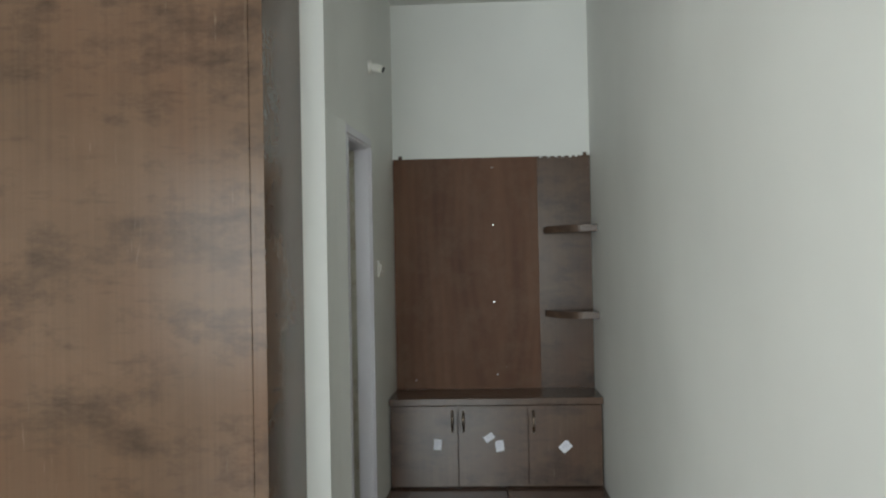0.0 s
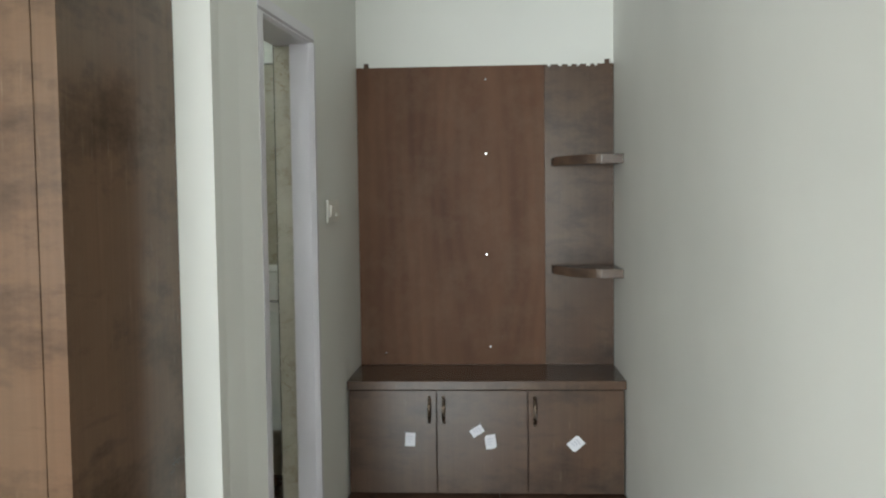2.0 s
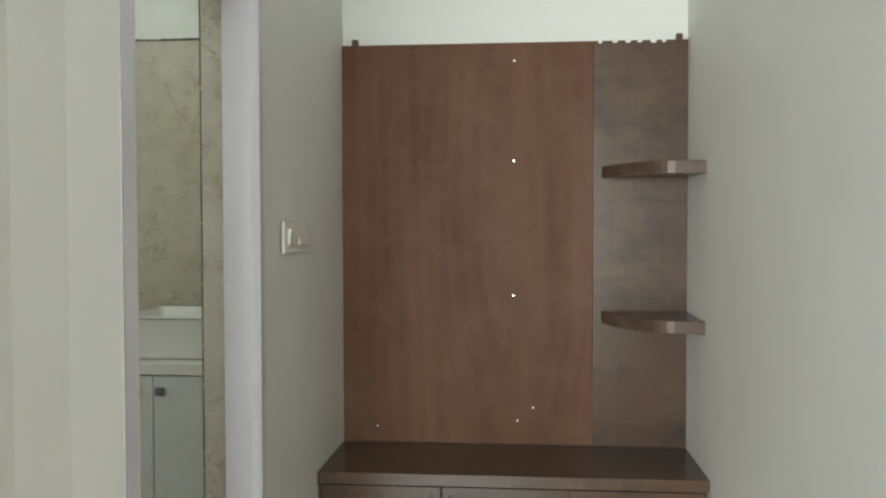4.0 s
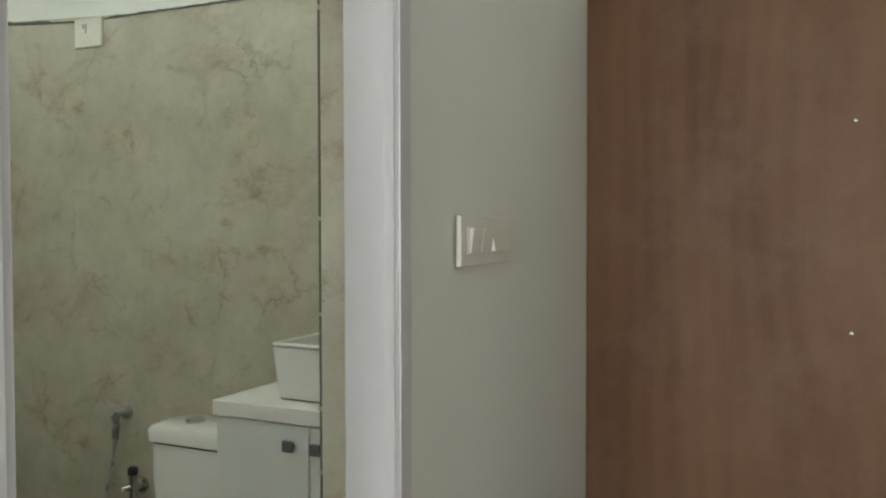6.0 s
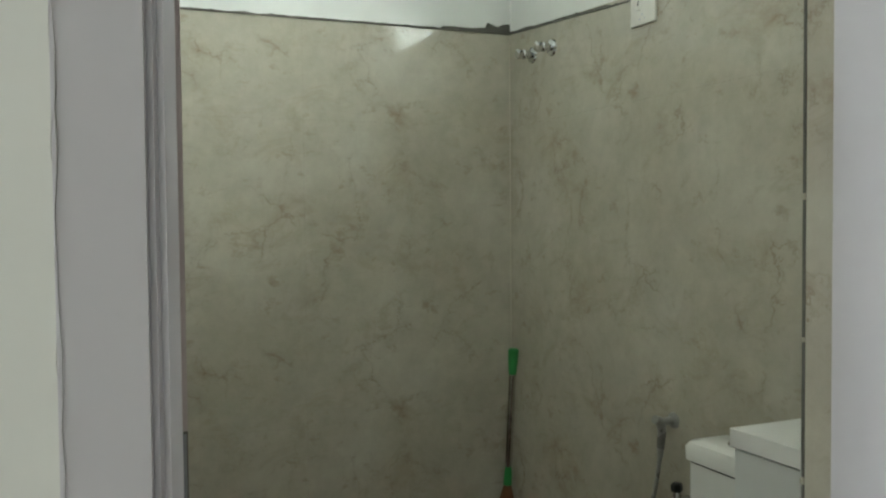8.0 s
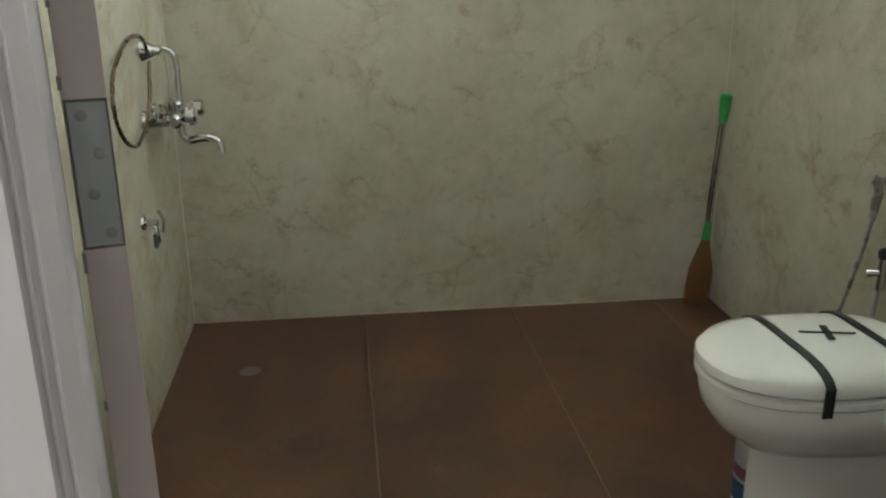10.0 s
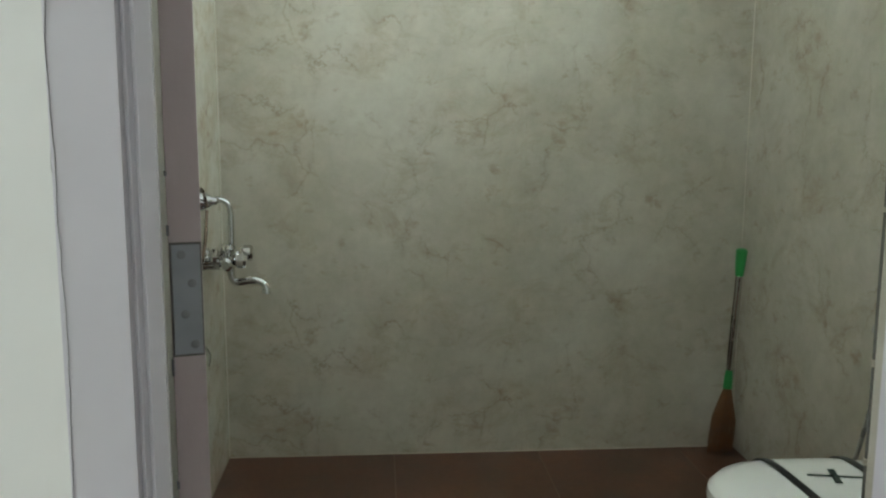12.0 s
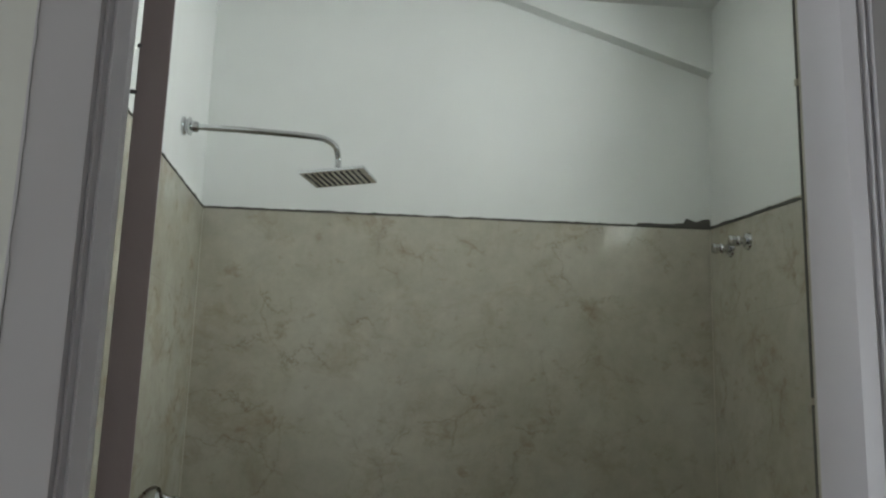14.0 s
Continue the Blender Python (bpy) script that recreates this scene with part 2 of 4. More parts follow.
BLACK = plain("black_strap_and_shade", (0.018, 0.022, 0.020), 0.5, 0.0, 0.2)
DARKGREEN = plain("dark_green_tape", (0.012, 0.040, 0.026), 0.5, 0.0, 0.2)
STRAW = plain("broom_straw", (0.19, 0.088, 0.036), 0.8, 0.0, 0.35)
PAPER = plain("label_paper", (0.72, 0.72, 0.76), 0.7, 0.0, 0.05)
BLUE = plain("sticker_blue", (0.06, 0.16, 0.33), 0.4, 0.0, 0.2)
PINKINK = plain("sticker_pink", (0.45, 0.16, 0.20), 0.4, 0.0, 0.2)
INK = plain("grey_print", (0.52, 0.52, 0.58), 0.6, 0.0, 0.1)
GLASS = glass("frosted_glass")
ALU = plain("powder_coated_frame", (0.62, 0.64, 0.63), 0.4, 0.0, 0.05)

# ---- building helpers ----


def put_mesh(name, bm, mat, shift=(0, 0, 0), smooth=False):
    bm.normal_update()
    me = bpy.data.meshes.new(name)
    if any(shift):
        bmesh.ops.translate(bm, vec=-Vector(shift), verts=bm.verts)
    bm.to_mesh(me)
    bm.free()
    me.materials.append(mat)
    if smooth:
        me.shade_smooth()
        me.set_sharp_from_angle(angle=radians(38))
    return me


BASES = {}


def thing(name, at, label, category, group="", kind=""):
    ob = new(name)
    ob.location = at
    ob.empty_display_size = 0.1
    BASES[ob] = Vector(at)
    return tagged(ob, label, category, group, kind)


def part(name, bm, mat, parent, label="", smooth=False):
    """One mesh, given in world metres, under a thing or under a part."""
    base = BASES[parent]
    ob = new(name, put_mesh(name, bm, mat, base, smooth))
    ob.parent = parent
    BASES[ob] = base
    if label:
        tagged(ob, label)
    return ob


def single(name, bm, mat, label, category="", group="", kind="", smooth=False, at=(0, 0, 0)):
    ob = new(name, put_mesh(name, bm, mat, at, smooth))
    ob.location = at
    BASES[ob] = Vector(at)
    return tagged(ob, label, category, group, kind)


def box(x0, y0, z0, x1, y1, z1, bevel=0.0, bm=None, segs=2):
    own = bmesh.new()
    bmesh.ops.create_cube(own, size=1)
    for v in own.verts:
        v.co = Vector((x0 + (v.co.x + 0.5) * (x1 - x0), y0 + (v.co.y + 0.5) * (y1 - y0), z0 + (v.co.z + 0.5) * (z1 - z0)))
    if bevel:
        bmesh.ops.bevel(own, geom=own.edges[:], offset=bevel, segments=segs, affect="EDGES", profile=0.5)
    return joined(bm, own)


def joined(bm, own):
    if bm is None:
        return own
    me = bpy.data.meshes.new("tmp")
    own.to_mesh(me)
    own.free()
    bm.from_mesh(me)
    bpy.data.meshes.remove(me)
    return bm


def prism(outline, z0, z1, bevel=0.0, bm=None):
    """An upright prism over an outline of (x, y)."""
    own = bmesh.new()
    f = own.faces.new([own.verts.new((x, y, z0)) for x, y in outline])
    up = bmesh.ops.extrude_face_region(own, geom=[f])
    bmesh.ops.translate(own, vec=(0, 0, z1 - z0), verts=[g for g in up["geom"] if isinstance(g, bmesh.types.BMVert)])
    bmesh.ops.recalc_face_normals(own, faces=own.faces[:])
    if bevel:
        bmesh.ops.bevel(own, geom=own.edges[:], offset=bevel, segments=2, affect="EDGES", profile=0.5)
    return joined(bm, own)


def lathe(profile, centre, axis="z", n=24, bm=None):
    """Turns (radius, height) pairs about an axis through centre."""
    own = bmesh.new()
    rings = []
    for r, h in profile:
        ring = []
        for k in range(n):
            a = 2 * math.pi * k / n
            p = (r * math.cos(a), r * math.sin(a), h)
            p = {"z": p, "y": (p[0], p[2], p[1]), "x": (p[2], p[0], p[1])}[axis]
            ring.append(own.verts.new(Vector(centre) + Vector(p)))
        rings.append(ring)
    for a, b in zip(rings, rings[1:]):
        for k in range(n):
            own.faces.new((a[k], a[(k + 1) % n], b[(k + 1) % n], b[k]))
    own.faces.new(rings[0])
    own.faces.new(rings[-1])
    bmesh.ops.recalc_face_normals(own, faces=own.faces[:])
    return joined(bm, own)


def smooth_line(points, n=8):
    """Catmull-Rom through the points."""
    p = [Vector(q) for q in points]
    p = [p[0] * 2 - p[1]] + p + [p[-1] * 2 - p[-2]]
    out = []
    for i in range(1, len(p) - 2):
        for k in range(n):
            t = k / n
            a, b, c, d = p[i - 1 : i + 3]
            out.append(0.5 * (2 * b + (c - a) * t + (2 * a - 5 * b + 4 * c - d) * t**2 + (3 * b - a - 3 * c + d) * t**3))
    return out + [p[-2]]


def tube(points, radius, n=12, bm=None, smooth_n=0):
    """A round pipe along points; radius may be a list."""
    own = bmesh.new()
    pts = smooth_line(points, smooth_n) if smooth_n else [Vector(q) for q in points]
    rad = radius if isinstance(radius, list) else [radius] * len(pts)
    side = None
    rings = []
    for i, q in enumerate(pts):
        way = (pts[min(i + 1, len(pts) - 1)] - pts[max(i - 1, 0)]).normalized()
        if side is None:
            side = way.orthogonal().normalized()
        side = (side - way * side.dot(way)).normalized()
        up = way.cross(side)
        rings.append([own.verts.new(q + rad[i] * (math.cos(2 * math.pi * k / n) * side + math.sin(2 * math.pi * k / n) * up)) for k in range(n)])
    for a, b in zip(rings, rings[1:]):
        for k in range(n):
            own.faces.new((a[k], a[(k + 1) % n], b[(k + 1) % n], b[k]))
    own.faces.new(rings[0])
    own.faces.new(rings[-1])
    bmesh.ops.recalc_face_normals(own, faces=own.faces[:])
    return joined(bm, own)


def loft(sections, bm=None):
    """Skins closed rings of equal count, capped at both ends."""
    own = bmesh.new()
    rings = [[own.verts.new(q) for q in s] for s in sections]
    n = len(rings[0])
    for a, b in zip(rings, rings[1:]):
        for k in range(n):
            own.faces.new((a[k], a[(k + 1) % n], b[(k + 1) % n], b[k]))
    own.faces.new(rings[0])
    own.faces.new(rings[-1])
    bmesh.ops.recalc_face_normals(own, faces=own.faces[:])
    return joined(bm, own)


# ---- plan ----
XR = 1.279            # right wall of the passage
YE = 6.283             # end wall of the passage
CEIL_Z = 3.15
YB = -2.2             # bedroom wall with the window
XB = -3.3             # far bedroom wall
BX0, BX1 = -2.75, -0.205   # bathroom, tile face to tile face
BY0, BY1 = 4.054, 6.160
BZ = -0.02            # bathroom floor
YJ0, YJ1 = 4.490, 5.164    # door frame, clear opening at the passage side
DOOR_Z = 2.03
HEAD_SAG = 0.042       # the door head hangs lower at its south end


def lx(y):
    """Face of the passage's left wall, which runs slightly out of true."""
    return -0.083 - (y - 4.06) * 0.016 if y < 4.6 else -0.078 + (y - 4.06) * 0.0170


# ---- structure ----
single("floor", prism([(XB - 0.2, YB - 0.2), (XR + 0.15, YB - 0.2), (XR + 0.15, YE + 0.2), (-0.066, YE + 0.2), (-0.066, 3.99), (XB - 0.2, 3.99)], -0.30, -0.012), GROUT, "brown tiled bedroom floor with thin joints", "floor", kind="structure")
single("ceiling", box(XB - 0.2, YB - 0.2, CEIL_Z, XR + 0.15, YE + 0.35, CEIL_Z + 0.15), CEIL, "plain white painted ceiling", "ceiling", kind="structure")
single("wall_right", box(XR, YB - 0.2, -0.012, XR + 0.15, YE + 0.2, CEIL_Z), WALL, "long off-white painted wall beside the passage", "wall", kind="structure")
single("wall_end", box(-0.06, YE, -0.012, XR, YE + 0.2, CEIL_Z), WALL, "off-white wall above the plywood back panel", "wall", kind="structure")
single("wall_bedroom_left", box(XB - 0.2, YB - 0.2, -0.012, XB, 3.99, CEIL_Z), WALL, "off-white bedroom wall", "wall", kind="structure")

# passage's left wall round the bathroom door, core up to the tile bed
WX = BX1 + 0.012
FY0, FY1 = YJ0 - 0.042, YJ1 + 0.044      # the masonry opening, behind the frame
FZ = DOOR_Z + 0.035
bm = prism([(WX, 4.06), (lx(4.06), 4.06), (lx(FY0), FY0), (WX, FY0)], -0.02, CEIL_Z)
prism([(WX, FY1), (lx(FY1), FY1), (lx(YE), YE), (-0.06, YE), (-0.06, 6.36), (WX, 6.36)], -0.02, CEIL_Z, bm=bm)
prism([(WX, FY0), (lx(FY0), FY0), (lx(FY1), FY1), (WX, FY1)], FZ, CEIL_Z, bm=bm)
for v in bm.verts:
    if abs(v.co.z - FZ) < 1e-4 and v.co.y < FY0 + 0.01:
        v.co.z -= HEAD_SAG
single("wall_left", bm, WALL, "off-white passage wall holding the bathroom door frame", "wall", kind="structure")

# bathroom shell, painted white above the tiles
single("wall_bath_west", box(BX0 - 0.15, BY0 - 0.06, -0.15, BX0 - 0.012, BY1 + 0.2, CEIL_Z), WHITE, "bathroom wall, white paint above cream tiles", "wall", kind="structure")
single("wall_bath_south", box(BX0 - 0.012, BY0 - 0.064, -0.15, WX, BY0 - 0.012, CEIL_Z), WHITE, "bathroom wall, white paint above cream tiles", "wall", kind="structure")
VX0, VX1, VZ0, VZ1 = -1.84, -1.10, 2.34, 2.86   # ventilator opening
bm = box(BX0 - 0.012, BY1 + 0.012, -0.15, WX, BY1 + 0.2, VZ0)
box(BX0 - 0.012, BY1 + 0.012, VZ1, WX, BY1 + 0.2, CEIL_Z, bm=bm)
box(BX0 - 0.012, BY1 + 0.012, VZ0, VX0, BY1 + 0.2, VZ1, bm=bm)
box(VX1, BY1 + 0.012, VZ0, WX, BY1 + 0.2, VZ1, bm=bm)
single("wall_bath_north", bm, WHITE, "bathroom wall with a high ventilator opening", "wall", kind="structure")
single("floor_bath", box(BX0 - 0.012, BY0 - 0.012, -0.15, WX + 0.15, BY1 + 0.012, BZ - 0.0013), DARK_GROUT, "dark brown tiled bathroom floor", "floor", kind="structure")

# sloping stair beam across the bathroom's far wall, up to the ceiling
bm = bmesh.new()
outline = [(BY1 + 0.012, 2.855), (BY1 + 0.012, CEIL_Z), (5.24, CEIL_Z)]
a = [bm.verts.new((BX0 - 0.012, y, z)) for y, z in outline]
b = [bm.verts.new((BX0 + 0.055, y, z)) for y, z in outline]
bm.faces.new(a), bm.faces.new(b[::-1])
for k in range(3):
    bm.faces.new((a[k], a[(k + 1) % 3], b[(k + 1) % 3], b[k]))
bmesh.ops.recalc_face_normals(bm, faces=bm.faces[:])
single("beam", bm, WHITE, "white sloping beam under the bathroom ceiling", "beam", kind="structure")

# bedroom wall with the window, behind the walk
bm = box(XB, YB - 0.2, -0.012, XR, YB, 0.35)
box(XB, YB - 0.2, 2.38, XR, YB, CEIL_Z, bm=bm)
box(XB, YB - 0.2, 0.35, -2.6, YB, 2.38, bm=bm)
box(0.9, YB - 0.2, 0.35, XR, YB, 2.38, bm=bm)
single("wall_window", bm, WALL, "off-white bedroom wall with a wide window", "wall", kind="structure")


def window(name, x0, x1, y, z0, z1, panes, label):
    w = thing(name, ((x0 + x1) / 2, y, z0), label, "window", kind="structure")
    t = 0.045
    bm = box(x0, y - 0.03, z0, x1, y + 0.03, z0 + t, 0.003)
    box(x0, y - 0.03, z1 - t, x1, y + 0.03, z1, 0.003, bm)
    box(x0, y - 0.03, z0 + t, x0 + t, y + 0.03, z1 - t, 0.003, bm)
    box(x1 - t, y - 0.03, z0 + t, x1, y + 0.03, z1 - t, 0.003, bm)
    step = (x1 - x0 - t) / panes
    for k in range(1, panes):
        box(x0 + k * step, y - 0.025, z0 + t, x0 + k * step + t, y + 0.025, z1 - t, 0.003, bm)
    part("window_frame", bm, ALU, w)
    for k in range(panes):
        p = part("pane", box(x0 + k * step + t, y - 0.003, z0 + t, x0 + (k + 1) * step, y + 0.003, z1 - t), GLASS, w)
        p.visible_shadow = False


window("window_1", -2.6, 0.9, YB - 0.1, 0.35, 2.38, 4, "wide bedroom window letting in daylight")
window("window_2", VX0, VX1, BY1 + 0.10, VZ0, VZ1, 2, "small high ventilator window with frosted panes")

# ---- bathroom door frame ----
frame_thing = thing("door_frame", (lx(4.8), 4.85, 0.0), "lilac-grey painted door frame without its door leaf", "door frame")


def jamb_profile(y, d, wide, w):
    """Outline of a jamb from the casing's outer edge; d is +1 for the south jamb, -1 for the north one."""
    return [(w + 0.012, y - d * wide), (w + 0.014, y - d * 0.022), (w + 0.007, y - d * 0.020), (w + 0.011, y - d * 0.016), (w + 0.005, y - d * 0.013),
            (w + 0.009, y - d * 0.009), (w + 0.002, y - d * 0.004), (w - 0.004, y)]


south = prism(jamb_profile(YJ0, 1, 0.077, -0.064) + [(-0.151, YJ0 - 0.019), (-0.151, FY0), (lx(4.42), FY0), (lx(4.42), YJ0 - 0.077)], 0.0, DOOR_Z - 0.030)
part("jamb", south, FRAME, frame_thing)
north = prism(jamb_profile(YJ1, -1, 0.062, lx(YJ1) + 0.005) + [(-0.132, YJ1 - 0.003), (-0.132, FY1), (lx(5.2), FY1), (lx(5.2), YJ1 + 0.062)], 0.0, DOOR_Z + 0.002)
part("jamb", north, FRAME, frame_thing)
head = bmesh.new()
w = -0.068
outl = [(-0.200, DOOR_Z), (w - 0.006, DOOR_Z), (w, DOOR_Z + 0.002), (w + 0.009, DOOR_Z + 0.008), (w + 0.007, DOOR_Z + 0.014), (w + 0.0155, DOOR_Z + 0.02), (w + 0.0115, DOOR_Z + 0.060), (w - 0.004, DOOR_Z + 0.060), (w - 0.004, FZ), (-0.200, FZ)]
r0 = [head.verts.new((x + (0.003 if x > -0.19 else 0), YJ0 - 0.078, z - HEAD_SAG)) for x, z in outl]
r1 = [head.verts.new((x + (0.008 if x > -0.19 else 0), YJ1 + 0.063, z)) for x, z in outl]
head.faces.new(r0), head.faces.new(r1[::-1])
for k in range(len(outl)):
    head.faces.new((r0[k], r0[(k + 1) % len(outl)], r1[(k + 1) % len(outl)], r1[k]))
bmesh.ops.recalc_face_normals(head, faces=head.faces[:])
part("lintel", head, FRAME, frame_thing)

# door leaf, swung well open into the bathroom, its hinge edge towards the passage
HZ0, HZ1 = 1.1185, 1.2235
door_leaf = thing("door_leaf", (-0.155, 4.480, 0.0), "open bathroom door leaf with a pinkish primed edge", "door")
DZ = BZ + 0.012
DM = Matrix.Translation((-0.1545, 4.4755, 0.0)) @ pose(0, 0, 0, 0, 0, 15)


def leaf(x0, y0, z0, x1, y1, z1, bevel=0.0):
    own = box(x0, y0, z0, x1, y1, z1, bevel)
    bmesh.ops.transform(own, matrix=DM, verts=own.verts)
    return own


part("panel", leaf(-0.640, 0.001, DZ, -0.003, 0.0295, 1.965, 0.001), FRAME, door_leaf)
part("edge_lipping", leaf(-0.003, 0.0, DZ, 0.0, 0.030, 1.965, 0.0007), PRIMER, door_leaf, "pinkish primed hinge edge")
h = part("hinge", leaf(-0.001, 0.0022, HZ0, 0.0014, 0.0282, HZ1, 0.0004), STEEL, door_leaf, "grey steel hinge leaf with four screws")
# solid dark plate paints the shade in the gap round the hinge
part("hinge_shade", leaf(-0.002, 0.0008, HZ0 - 0.002, 0.0005, 0.0294, HZ1 + 0.002), CEMENT_AND_SHADE, h, "dark plate for the shade in the gap round the let-in hinge")
for u, v in ((0.011, 0.91), (0.020, 0.65), (0.013, 0.37), (0.021, 0.09)):
    own = lathe([(0.0042, 0.0), (0.0042, 0.0005), (0.0020, 0.0009)], (0.0013, u, HZ0 + v * (HZ1 - HZ0)), "x", 10)
    bmesh.ops.transform(own, matrix=DM, verts=own.verts)
    part("screw", own, DARKSTEEL, h)
# dark chips and knuckle ends along the leaf's hinge side
for z, hgt, out in ((1.098, 0.016, 0.0), (1.232, 0.010, 0.0), (1.287, 0.005, 0.0), (1.6955, 0.0035, 0.004), (1.745, 0.003, 0.001), (0.985, 0.008, 0.0)):
    own = box(-0.004, -0.0012 - out, z, 0.0008, 0.0016, z + hgt, 0.0005)
    bmesh.ops.transform(own, matrix=DM, verts=own.verts)
    part("chip", own, DARKSTEEL, door_leaf, "dark chip in the primed edge")

# ragged plaster lapped over the casing's outer edge
bm = bmesh.new()
rng = random.Random(4)
rows, lap = [], 0.0
for k in range(121):
    z = 0.001 + k * 0.0171
    lap = 0.65 * lap + rng.uniform(-0.0012, 0.0012)
    y = YJ0 - 0.0755 + lap + (rng.uniform(-0.0015, 0.0015) if k % 4 == 0 else 0)
    rows.append([bm.verts.new(q) for q in ((lx(4.12) - 0.001, 4.12, z), (lx(4.27) + 0.013, 4.27, z), (-0.0525, y, z), (-0.0540, y + 0.0010, z), (lx(4.42) - 0.002, YJ0 - 0.081, z))])
for a, b in zip(rows, rows[1:]):
    for k in range(5):
        bm.faces.new((a[k], a[(k + 1) % 5], b[(k + 1) % 5], b[k]))
bm.faces.new(rows[0]), bm.faces.new(rows[-1])
bmesh.ops.recalc_face_normals(bm, faces=bm.faces[:])
single("trim_plaster", bm, WALL, "ragged off-white plaster edge beside the door casing", "trim", kind="structure")

# dark crack between plaster and casing, wider and narrower as it runs
rng = random.Random(21)
crack = bmesh.new()
rows, wander = [], 0.0
for k in range(161):
    z = 0.004 + k * 0.0128
    wander = 0.8 * wander + rng.uniform(-0.0008, 0.0008)
    half = 0.00012 + 0.0017 * max(0.0, noise.noise((z * 9.0, 3.1, 0.4)) - 0.02)
    y = YJ0 - 0.0745 + wander
    rows.append([crack.verts.new((dx, y + dy, z)) for dx, dy in ((-0.0560, -half), (-0.0512, -half), (-0.0512, half), (-0.0560, half))])
for a, b in zip(rows, rows[1:]):
    for k in range(4):
        crack.faces.new((a[k], a[(k + 1) % 4], b[(k + 1) % 4], b[k]))
crack.faces.new(rows[0]), crack.faces.new(rows[-1])
bmesh.ops.recalc_face_normals(crack, faces=crack.faces[:])
single("trim_crack", crack, CRACK, "dark uneven crack between wall plaster and door casing", "trim", kind="structure")

# tile returns in the north side of the doorway; a dark strip paints the gap's shadow
edge = single("trim_tile_edge", box(-0.2055, YJ1 + 0.0310, 0.0, -0.2015, FY1, FZ), CEMENT_AND_SHADE, "dark strip for the gap and shade at the tiled reveal's edge", "trim", kind="structure")
rng = random.Random(11)
for z in (0.31, 0.52, 0.74, 0.79, 0.97, 1.08, 1.246, 1.41, 1.77):
    h = rng.uniform(0.004, 0.011)
    chip = new("chip", put_mesh("chip", box(-0.206, YJ1 + 0.0290, z, -0.2008, YJ1 + 0.038, z + h, 0.0008), PALE_GROUT))
    chip.parent = edge

# ---- wardrobe ----
wardrobe = thing("wardrobe", (-1.7, 3.7, 0.0), "tall built-in wardrobe in smoky brown wood laminate, scratched", "wardrobe")
WY = 3.434
part("side_panel", box(-0.212, WY + 0.0281, 0.0, -0.183, 4.058, CEIL_Z - 0.004, 0.0015), WARD, wardrobe, "dark brown laminate side panel")
part("carcass", box(XB + 0.004, WY + 0.03, 0.0, -0.214, 3.985, CEIL_Z - 0.004), CAB, wardrobe)
part("stile", box(-0.2290, WY, 0.0, -0.180, WY + 0.028, CEIL_Z - 0.004, 0.001), WARD, wardrobe)
part("plinth", box(XB + 0.004, WY + 0.02, 0.0, -0.236, WY + 0.03, 0.09), CAB, wardrobe)
for k in range(3):
    x1 = -0.2305 - k * 1.02
    part("door", box(x1 - 1.016, WY - 0.001, 0.094, x1, WY + 0.019, 2.395, 0.0015), WARD, wardrobe)
    part("loft_door", box(x1 - 1.016, WY - 0.001, 2.400, x1, WY + 0.019, CEIL_Z - 0.006, 0.0015), WARD, wardrobe)

# ---- cabinet at the end of the passage ----
CY = 5.855
cabinet = thing("low_cabinet", (0.62, 6.05, 0.0), "low three-door cabinet in dark brown wood laminate", "cabinet")
CX0, CX1 = lx(CY) + 0.001, XR - 0.001
part("body", box(CX0 + 0.002, CY + 0.055, 0.0, CX1 - 0.002, YE - 0.002, 0.512), CAB, cabinet)
part("top", box(CX0, CY - 0.010, 0.514, CX1, YE - 0.021, 0.556, 0.002), CAB, cabinet, "thick dark laminate top")


def bow_handle(x, z0, z1, y):
    pts = [(x, y, z0 + 0.004), (x, y - 0.012, z0 + 0.012), (x, y - 0.026, z0 + 0.034), (x, y - 0.031, (z0 + z1) / 2), (x, y - 0.026, z1 - 0.034), (x, y - 0.012, z1 - 0.012), (x, y, z1 - 0.004)]
    n = 6 * 6 + 1
    rad = [0.0045 + 0.0040 * math.sin(math.pi * k / (n - 1)) for k in range(n)]
    bm = tube(pts, rad, 10, None, 6)
    for z in (z0 + 0.004, z1 - 0.004):
        lathe([(0.009, 0.0), (0.008, -0.003), (0.004, -0.005)], (x, y, z), "y", 12, bm)
    return bm


edges = (CX0 + 0.004, 0.381, 0.815, CX1 - 0.006)
for k in range(3):
    d = part("door", box(edges[k] + 0.0028, CY, 0.012, edges[k + 1] - 0.0028, CY + 0.018, 0.5085, 0.0012), CAB, cabinet)
    x, z0, z1 = ((0.347, 0.352, 0.480), (0.415, 0.352, 0.480), (0.848, 0.340, 0.476))[k]
    part("handle", bow_handle(x, z0, z1, CY), DARKMETAL, d, "antique brass bow handle", True)


